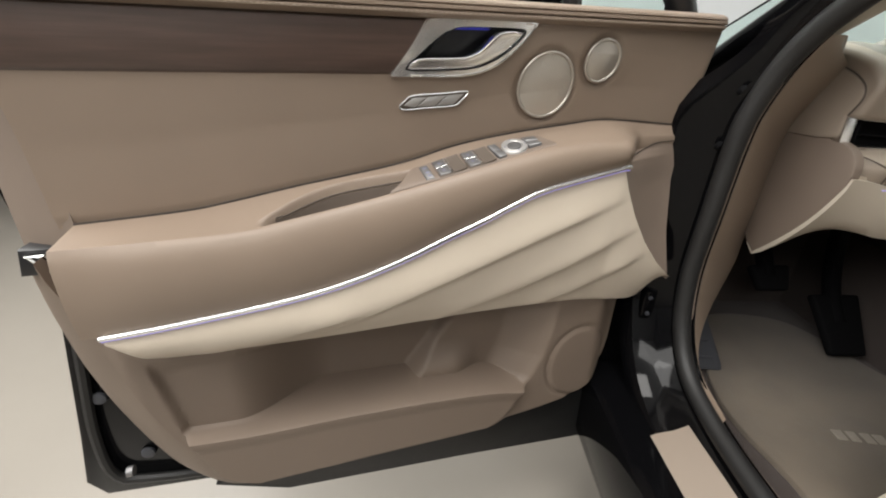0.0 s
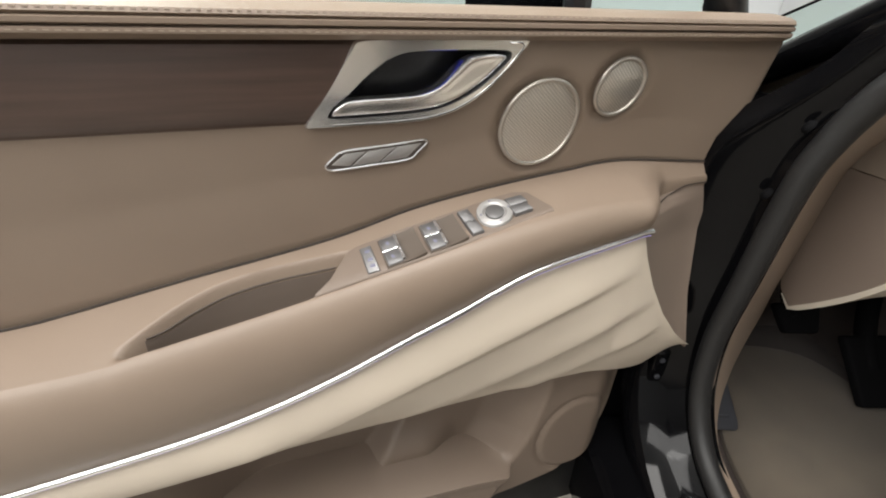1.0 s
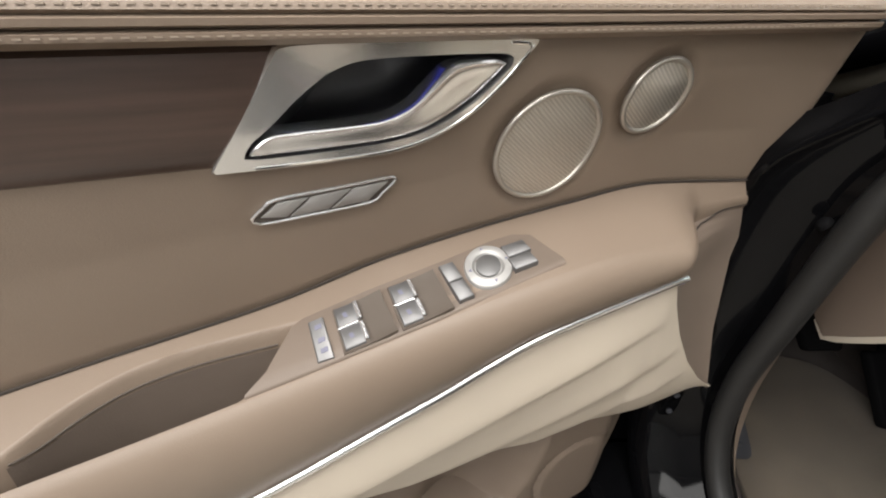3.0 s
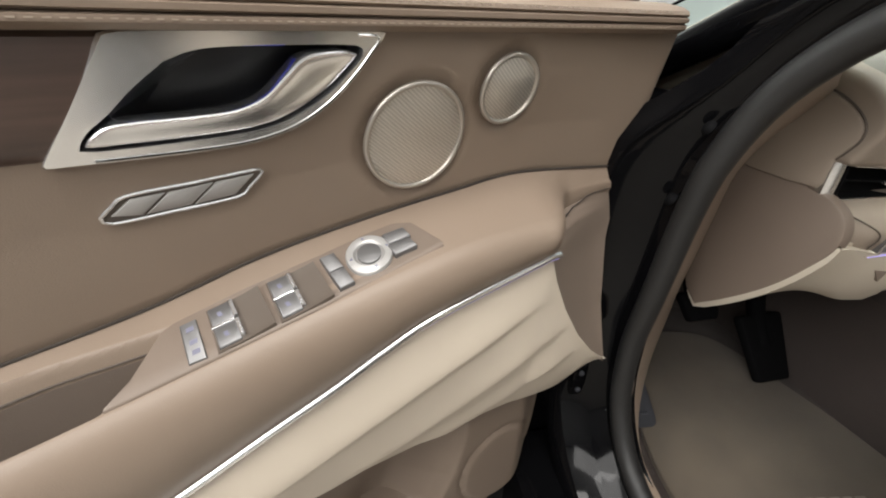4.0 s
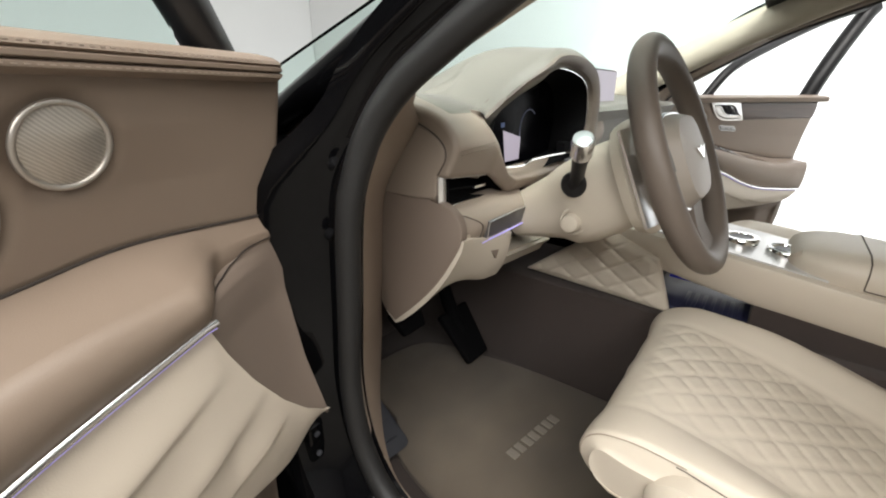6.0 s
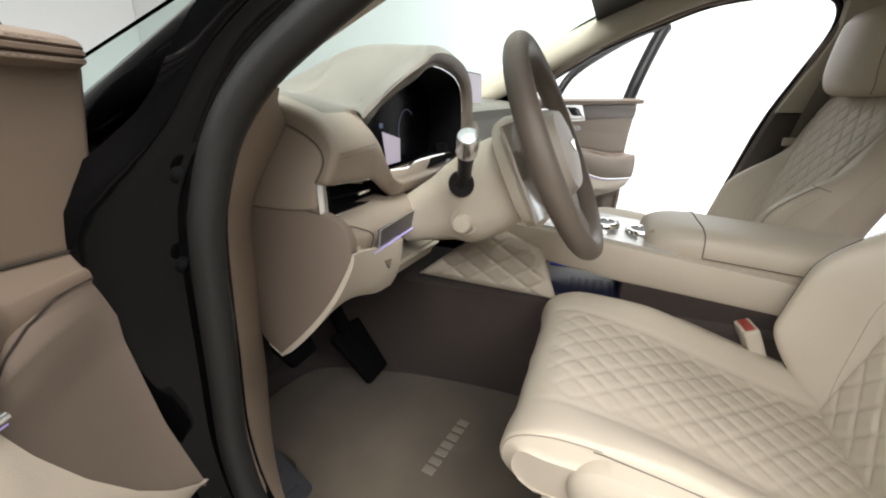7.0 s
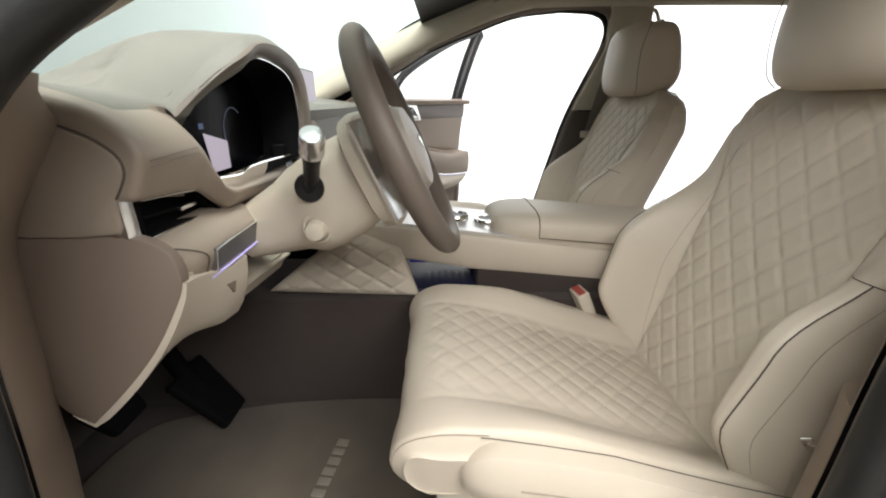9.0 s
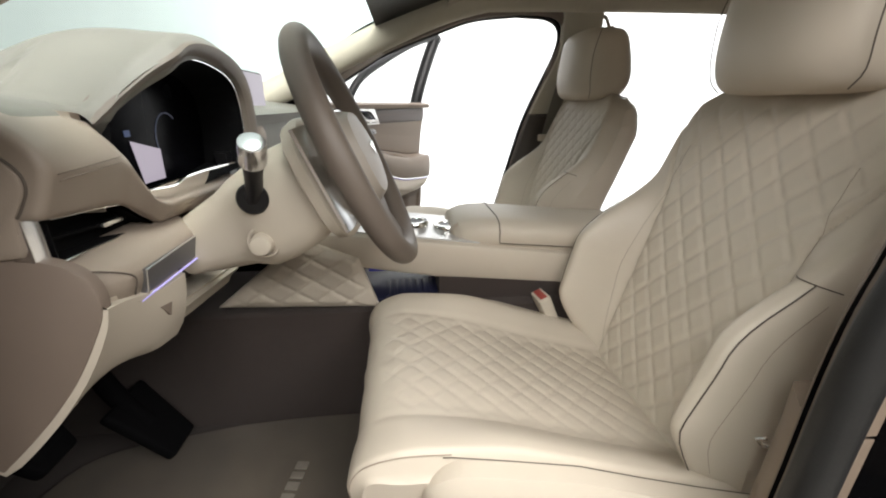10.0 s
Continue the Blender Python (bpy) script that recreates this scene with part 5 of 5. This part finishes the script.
# ---- centre console ----
con = thing("centre_console", "cream floating centre console with quilted side", "console")
rows = []
for y in np.linspace(0.22, -0.60, 40):
    zt = float(np.interp(y, [-0.6, -0.456, 0.062, 0.22], [0.868, 0.883, 0.947, 0.962]))
    zb_ = float(np.interp(y, [-0.6, -0.454, -0.131, 0.0, 0.22], [0.79, 0.804, 0.836, 0.858, 0.90]))
    hw = 0.125
    rows.append([(-hw + 0.012, y, zt), (-hw + 0.003, y, zt - 0.004), (-hw, y, zt - 0.012), (-hw + 0.003, y, zb_ + 0.012), (-hw + 0.010, y, zb_ + 0.002), (-hw + 0.02, y, zb_), (hw - 0.02, y, zb_), (hw, y, zb_ + 0.01), (hw, y, zt - 0.01), (hw - 0.012, y, zt)])
part("beam", loft(rows), CREAM, con, "cream leather console beam")
part("top_plate", slab([[(x, y, float(np.interp(y, [-0.6, -0.456, 0.062, 0.22], [0.868, 0.883, 0.947, 0.962])) + 0.004) for y in np.linspace(-0.22, 0.20, 12)] for x in (-0.108, 0.108)], (0, 0, -0.006)), SILVER, con, "silver console top plate")
for y in (-0.075, -0.155):
    zz = float(np.interp(y, [-0.456, 0.062], [0.883, 0.947])) + 0.004
    part("rotary_dial", turned(disc_stack([(0.034, 0), (0.034, 0.010), (0.031, 0.014), (0.024, 0.014), (0.022, 0.010)], 40), pose(-0.02, y, zz)), BRIGHT, con, "chrome rotary dial")
    part("dial_cap", turned(disc_stack([(0.021, 0.008), (0.020, 0.012), (0.012, 0.013)], 30), pose(-0.02, y, zz)), BLACK, con)
part("armrest", loft([[(x, y, z) for x, z in ((-0.10 + e, 0.891 - d), (-0.112 + e, 0.916 - d), (-0.112 + e, 0.941 - d), (-0.10 + e, 0.958 - d), (-0.07, 0.966 - d), (0.07, 0.966 - d), (0.10 - e, 0.958 - d), (0.112 - e, 0.941 - d), (0.112 - e, 0.916 - d), (0.10 - e, 0.891 - d))] for y, e, d in ((-0.158, 0.055, 0.034), (-0.163, 0.042, 0.022), (-0.175, 0.026, 0.012), (-0.195, 0.012, 0.005), (-0.225, 0.003, 0.001), (-0.26, 0, 0.001), (-0.45, 0, 0.018), (-0.56, 0, 0.026), (-0.59, 0.004, 0.03))]), CREAM, con, "pale leather armrest lid")
part("armrest_seam", tube([(-0.1125, y, float(np.interp(y, [-0.56, -0.45, -0.25], [0.888, 0.896, 0.914]))) for y in np.linspace(-0.265, -0.56, 10)], 0.0012, 6), SEAM, con)
part("armrest_seam", tube([(-0.1125, -0.265, 0.914), (-0.1125, -0.265, 0.940), (-0.101, -0.265, 0.9575), (-0.07, -0.265, 0.9655), (0.07, -0.265, 0.9655), (0.101, -0.265, 0.9575)], 0.0012, 6), SEAM, con)
# quilted side panel: a four-sided pad
rows = []
for v in np.linspace(0, 1, 60):
    row = []
    for u in np.linspace(0, 1, 80):
        a = np.array([0.36, 0.792]) * (1 - u) + np.array([0.012, 0.778]) * u
        b = np.array([0.17, 0.945]) * (1 - u) + np.array([0.052, 0.895]) * u
        y, z = a * (1 - v) + b * v
        edge = min(1, 8 * min(u, 1 - u, v, 1 - v))
        row.append((-0.128 - 0.010 * edge**0.5 - 0.0045 * edge * (quilt(y / 0.075, z / 0.05) - 0.5), y, z))
    rows.append(row)
part("quilted_side", slab(rows, (0.012, 0, 0)), CREAM, con, "diamond-quilted cream side pad")
part("tray", box(-0.118, 0.118, -0.13, 0.06, 0.782, 0.792, 0.004), BLUE_LIT_TRAY, con, "dark storage tray under the console, blue light in its colour")
part("tray_light", box(-0.02, 0.0, -0.12, 0.04, 0.820, 0.824), BLUE_GLOW, con, "blue light strip above the tray")
for k in range(7):
    part("tray_rib", box(-0.113, -0.02, -0.115 + k * 0.017, -0.107 + k * 0.017, 0.7925, 0.796, 0.001), BLUE_LIT_TRAY, con)
part("rear_support", box(-0.117, 0.117, -0.60, -0.125, 0.775, 0.842, 0.006), CARPET, con)

# ---- seats ----
def seat(x0):
    ob = thing("car_seat", "cream leather front seat with diamond-quilted centre", "car seat", pose(x0, 0, 0), "front seats")
    hw = 0.232
    prof = spline([(-0.085, 0.728), (-0.03, 0.730), (0.004, 0.736), (0.022, 0.754), (0.025, 0.776), (0.013, 0.799), (-0.015, 0.813), (-0.06, 0.815), (-0.16, 0.791), (-0.28, 0.750), (-0.40, 0.712), (-0.50, 0.685), (-0.55, 0.675)], 150)
    arc = np.r_[0, np.cumsum(np.linalg.norm(np.diff(prof, axis=0), axis=1))]
    rings = []
    for (y, z), a in zip(prof, arc):
        ring = []
        bol = 0.010 + 0.024 * float(smooth(-0.02, -0.22, y))
        for i in range(141):
            s = -1 + 2 * i / 140
            m = abs(s)
            x = s * hw
            up = bol * float(smooth(0.50, 0.88, m)) - 0.034 * float(smooth(0.90, 1.0, m)) ** 1.8 - 0.0015 * math.exp(-(((m - 0.62) / 0.03) ** 2))
            inner = float(smooth(0.60, 0.56, m)) * float(smooth(0.17, 0.22, a)) * float(smooth(0.68, 0.66, a))
            soft = 0.35 + 0.65 * float(smooth(-0.62, -0.15, s))
            up += 0.0042 * soft * inner * (quilt(x / 0.052, a / 0.052) - 0.6) + 0.0016 * math.sin(38 * x + 55 * a + 2 * math.sin(30 * x)) * float(smooth(0.30, 0.16, a)) * float(smooth(0.9, 0.5, m))
            fy = float(smooth(0.13, 0.23, a))
            ring.append((x * (1 - 0.03 * (1 - fy)), y + (1 - fy) * up * 0.6, z + fy * up))
        base = max(0.60, z - 0.13) if a > 0.30 else 0.727 - 0.06 * float(smooth(0.24, 0.30, a))
        yb = min(y, -0.01)
        ring += [(hw * 0.96, yb - 0.01, base), (0, yb - 0.01, base), (-hw * 0.96, yb - 0.01, base)]
        rings.append(ring)
    part("cushion", loft(rings), CREAM, ob, "diamond-quilted cream seat cushion")

    for j in (4, 136):
        part("nose_seam", tube([Vector(rings[i][j]) + Vector((0.001 if j > 70 else -0.001, 0.0005, 0.001)) for i in range(24, 57, 2)], 0.0008, 6), STITCH, ob)

    def pad_top(y):
        return float(np.interp(y, [-0.54, -0.425, -0.341, -0.254, -0.166, -0.09, -0.05], [0.700, 0.733, 0.759, 0.788, 0.806, 0.820, 0.818]))

    for s in (-1, 1):
        # piping, side pad and lower valance
        part("piping", tube([(s * (hw - 0.010), y, pad_top(y) - 0.0005) for y in np.linspace(-0.085, -0.53, 40)], 0.0007, 6), SEAM, ob, "dark piping")
        side = []
        for y in [-0.060, -0.061, -0.064, -0.069, -0.076, -0.085, -0.096, -0.11] + list(np.linspace(-0.13, -0.54, 24)):
            zt = pad_top(y)
            e = math.sqrt(max(0.0, 1 - (1 - min(1.0, (-0.060 - y) / 0.07)) ** 2))
            zc = zt - 0.05
            side.append([(a, b, zc + (c - zc) * (0.10 + 0.90 * e)) for a, b, c in [(s * (hw - 0.03), y, zt - 0.014), (s * (hw - 0.010), y, zt - 0.001), (s * (hw + 0.012 * e), y, zt - 0.005), (s * (hw + 0.030 * e), y, zt - 0.042), (s * (hw + 0.022 * e), y, zt - 0.078), (s * (hw + 0.004), y, zt - 0.092), (s * (hw - 0.03), y, zt - 0.092)]])
        part("side_pad", loft(side), CREAM, ob, "cream side pad of the cushion")
        part("side_seam", tube([(s * (hw + 0.0295), y, pad_top(y) - 0.036) for y in np.linspace(-0.13, -0.52, 30)], 0.0010, 6), STITCH, ob)
        part("valance", loft([[(s * (hw - 0.04), y, 0.715), (s * (hw + 0.012), y, 0.715 - k), (s * (hw + 0.035), y, 0.685 - k), (s * (hw + 0.030), y, 0.60), (s * (hw + 0.015), y, 0.555), (s * (hw - 0.04), y, 0.555)] for y, k in ((-0.03, 0.05), (-0.05, 0.02), (-0.10, 0.0), (-0.40, 0.02), (-0.56, 0.03))]), CREAM_PLASTIC, ob, "cream plastic seat valance")
        part("rail", box(*sorted((s * 0.17, s * 0.21)), -0.50, -0.02, 0.50, 0.56, 0.004), BLACK, ob, "black seat rail")
    # backrest
    rings = []
    path = spline([(-0.455, 0.655), (-0.462, 0.70), (-0.488, 0.80), (-0.522, 0.92), (-0.560, 1.04), (-0.598, 1.14), (-0.622, 1.20), (-0.645, 1.232), (-0.672, 1.243)], 150)
    arc = np.r_[0, np.cumsum(np.linalg.norm(np.diff(path, axis=0), axis=1))]
    for (y, z), a in zip(path, arc):
        w = float(np.interp(z, [0.65, 0.75, 0.88, 0.98, 1.08, 1.16, 1.21, 1.235, 1.245], [0.205, 0.228, 0.242, 0.243, 0.232, 0.229, 0.208, 0.168, 0.115]))
        bol = 0.105 * float(smooth(0.66, 0.80, z)) * float(smooth(1.09, 0.90, z))
        thick = float(np.interp(z, [0.65, 0.9, 1.13, 1.19, 1.22, 1.236, 1.245], [0.13, 0.165, 0.165, 0.135, 0.10, 0.06, 0.02]))
        ring = []
        for i in range(141):
            s = -1 + 2 * i / 140
            m = abs(s)
            x = s * w
            cut = float(np.interp(z, [0.9, 1.05, 1.15], [0.145, 0.152, 0.20])) / w
            f = bol * float(smooth(cut, min(0.97, cut + 0.22), m)) - (0.045 + bol * 0.5) * float(smooth(0.86, 1.0, m)) ** 1.8 - 0.006 * math.exp(-(((m - cut) / 0.018) ** 2))
            zone = float(np.interp(z, [0.9, 1.05, 1.15], [0.142, 0.150, 0.19]))
            inner = float(smooth(zone, zone - 0.007, abs(x))) * float(smooth(0.03, 0.06, a)) * float(smooth(0.60, 0.56, a))
            f += 0.0052 * inner * (quilt(x / 0.056, a / 0.068) - 0.6)
            ring.append((x, y + f * 0.95, z + f * 0.3))
        ye, ze = ring[-1][1], ring[-1][2]
        for k in range(1, 20):
            c, q = math.cos(math.pi * k / 20), math.sin(math.pi * k / 20)
            e = (abs(c) ** 2.6 + abs(q) ** 2.6) ** (-1 / 2.6)
            ring.append((w * c * e, ye - (ye - y + thick) * q * e, ze + (z - 0.01 - ze) * q))
        rings.append(ring)
    part("backrest", loft(rings), CREAM, ob, "diamond-quilted cream backrest with side bolsters")
    lift = Vector((0, 0.0012, 0.0003))
    for j in (4, 136):
        part("bolster_seam", tube([Vector(rings[i][j]) + lift for i in range(20, 84, 4)], 0.0004, 6), STITCH, ob)
        if j == 4:
            part("bolster_seam", tube([Vector(rings[84][k]) + lift for k in range(4, 19)], 0.0008, 6), SEAM, ob)
        c = 24 if j == 4 else 116
        part("bolster_seam", tube([Vector(rings[i][c]) + lift for i in range(12, 118, 5)], 0.0004, 6), STITCH, ob)
    for s in (-1, 1):
        pts = []
        for y, z in path[8:88:4]:
            w = float(np.interp(z, [0.65, 0.75, 0.88, 0.98, 1.08, 1.16], [0.205, 0.228, 0.242, 0.243, 0.232, 0.229]))
            bol = 0.105 * float(smooth(0.66, 0.80, z)) * float(smooth(1.09, 0.90, z))
            pts.append((s * w * 0.905, y + 0.91 * bol + 0.0015, z + bol * 0.28))
        part("piping", tube(pts, 0.0009, 6), SEAM, ob, "dark piping")
        part("headrest_post", tube([(s * 0.06, -0.675, 1.20), (s * 0.06, -0.682, 1.26)], 0.007, 10), BRIGHT, ob, "chrome headrest post")
    hr = []
    for z, hwz, d0, d1 in spline([(1.222, 0.075, -0.61, -0.66), (1.227, 0.112, -0.577, -0.700), (1.248, 0.127, -0.557, -0.730), (1.29, 0.132, -0.550, -0.748), (1.35, 0.131, -0.556, -0.740), (1.40, 0.121, -0.565, -0.728), (1.424, 0.098, -0.588, -0.712), (1.431, 0.058, -0.615, -0.690)], 30):
        ring = []
        for k in range(64):
            a = 2 * math.pi * k / 64
            c, q = math.cos(a), math.sin(a)
            e = (abs(c) ** 2.7 + abs(q) ** 2.7) ** (-1 / 2.7)
            ring.append((hwz * c * e, (d0 + d1) / 2 + (d0 - d1) / 2 * q * e, z))
        hr.append(ring)
    head = part("headrest", loft(hr), CREAM, ob, "cream leather headrest")
    for s in (-1, 1):
        part("headrest_piping", tube(spline([(s * 0.108, -0.595, 1.2265), (s * 0.1262, -0.590, 1.247), (s * 0.1300, -0.585, 1.29), (s * 0.1290, -0.588, 1.35), (s * 0.120, -0.605, 1.402), (s * 0.098, -0.622, 1.4255)], 24), 0.0009, 6), SEAM, head)
    return ob


driver = seat(-0.385)
copy_thing(driver, pose(0.425, -0.035, 0.0))

# seat belt buckle beside the driver's seat
buckle = thing("seat_belt_buckle", "cream seat belt buckle with a red button", "belt buckle")
m = look((-0.145, -0.39, 0.72), (-0.150, -0.355, 0.80))
part("body", turned(box(-0.014, 0.014, -0.026, 0.026, -0.085, 0.0, 0.005, 3), m @ pose(0, 0, 0, 0, 0, 90)), CREAM_PLASTIC, buckle)
part("red_button", turned(box(-0.008, 0.008, -0.02, 0.02, -0.088, -0.083, 0.002), m @ pose(0, 0, 0, 0, 0, 90)), RED, buckle, "red release button")
part("stem", tube([(-0.145, -0.39, 0.73), (-0.14, -0.41, 0.60)], 0.01, 8), BLACK, buckle)

# floor mat, footrest and pedals
mat = thing("floor_mat", "taupe carpet floor mat with raised lettering bars", "floor mat")
mo = spline([(-0.62, 0.10), (-0.635, 0.25), (-0.60, 0.40), (-0.53, 0.47), (-0.50, 0.60), (-0.42, 0.66), (-0.25, 0.62), (-0.19, 0.43), (-0.165, 0.25), (-0.165, 0.0), (-0.20, -0.18), (-0.60, -0.18), (-0.62, 0.10)], 70)[:-1]
part("carpet", prism([tuple(q) for q in mo], 0.499, 0.512, 0.005, lambda u, v, h: (u, v, h)), MAT, mat, "taupe carpet")
for k in range(7):
    x, y = -0.450 + k * 0.0242, 0.200 - k * 0.0040
    part("letter_bar", turned(box(-0.0095 + 0.001 * (k % 3), 0.0090 - 0.0012 * (k % 2), -0.0125, 0.0125, 0.511, 0.5145, 0.0012), pose(x, y, 0, 0, 0, -9)), LETTER, mat, "silver lettering bar")
rest = thing("footrest", "dark blue-grey rubber footrest in the footwell", "footrest")
part("pad", loft([[(x, y, z) for x, y, z in ((-0.668, y0, z0), (-0.585, y0 - 0.006, z0 - 0.004), (-0.565, y0, z0 - 0.012), (-0.555, y0 + 0.03, z0 - 0.04), (-0.668, y0 + 0.03, z0 - 0.04))] for y0, z0 in ((0.395, 0.520), (0.405, 0.535), (0.45, 0.570), (0.53, 0.635), (0.60, 0.70), (0.66, 0.76))]), DARK_PLASTIC, rest)
for k in range(5):
    part("rib", tube([(-0.655, 0.412 + 0.034 * k, 0.541 + 0.028 * k), (-0.59, 0.406 + 0.034 * k, 0.539 + 0.028 * k)], 0.0035, 6), DARK_PLASTIC, rest)
for nm, lab, x, w, y, z, up in (("brake_pedal", "black rubber brake pedal on its arm", -0.40, 0.050, 0.545, 0.69, 0.034), ("accelerator_pedal", "black accelerator pedal hinged at the floor", -0.228, 0.060, 0.490, 0.585, 0.078)):
    pd = thing(nm, lab, "pedal")
    bm = box(-w, w, -0.012, 0.012, -up, up, 0.009, 3)
    for v in bm.verts:
        v.co.x *= 1 - 0.28 * float(smooth(0.0, -up, v.co.z))
    part("pad", turned(bm, pose(x, y, z, -38, 0, 0)), VOID, pd)
    part("arm", tube(spline([(x, y + 0.008, z), (x, y + 0.05, z + 0.06), (x, y + 0.085, z + 0.16), (x, y + 0.10, z + 0.30)], 12), 0.028, 12, flat=0.7), VOID, pd)

part("coat_hook", tube(spline([(0.575, -0.775, 1.50), (0.560, -0.778, 1.485), (0.552, -0.782, 1.466), (0.556, -0.792, 1.457), (0.562, -0.802, 1.466)], 14), 0.006, 8), FABRIC, car, "cream coat hook at the roof edge")
belt = thing("seat_belt", "cream seat belt hanging beside the centre pillar", "seat belt")
part("webbing", slab([[(x - 0.004, y + dy, z) for x, y, z in spline([(0.585, -0.665, 1.42), (0.625, -0.63, 1.25), (0.645, -0.60, 1.08), (0.655, -0.585, 0.90), (0.66, -0.58, 0.62)], 16)] for dy in (0.0, -0.046)], (0.0015, 0, 0)), PALE, belt, "pale woven webbing")
part("belt_guide", box(0.572, 0.592, -0.70, -0.655, 1.405, 1.435, 0.006), CREAM_PLASTIC, belt, "cream belt guide")
part("tongue", box(0.630, 0.640, -0.655, -0.585, 1.075, 1.10, 0.004), CREAM_PLASTIC, belt, "cream buckle tongue")
anchor = thing("belt_anchor", "small bright metal bracket on the driver pillar trim", "bracket")
part("bracket", tube([(-0.668, -0.427, 0.872), (-0.662, -0.424, 0.866), (-0.663, -0.430, 0.858), (-0.668, -0.434, 0.860)], [0.002, 0.003, 0.003, 0.002], 8), BRIGHT, anchor)
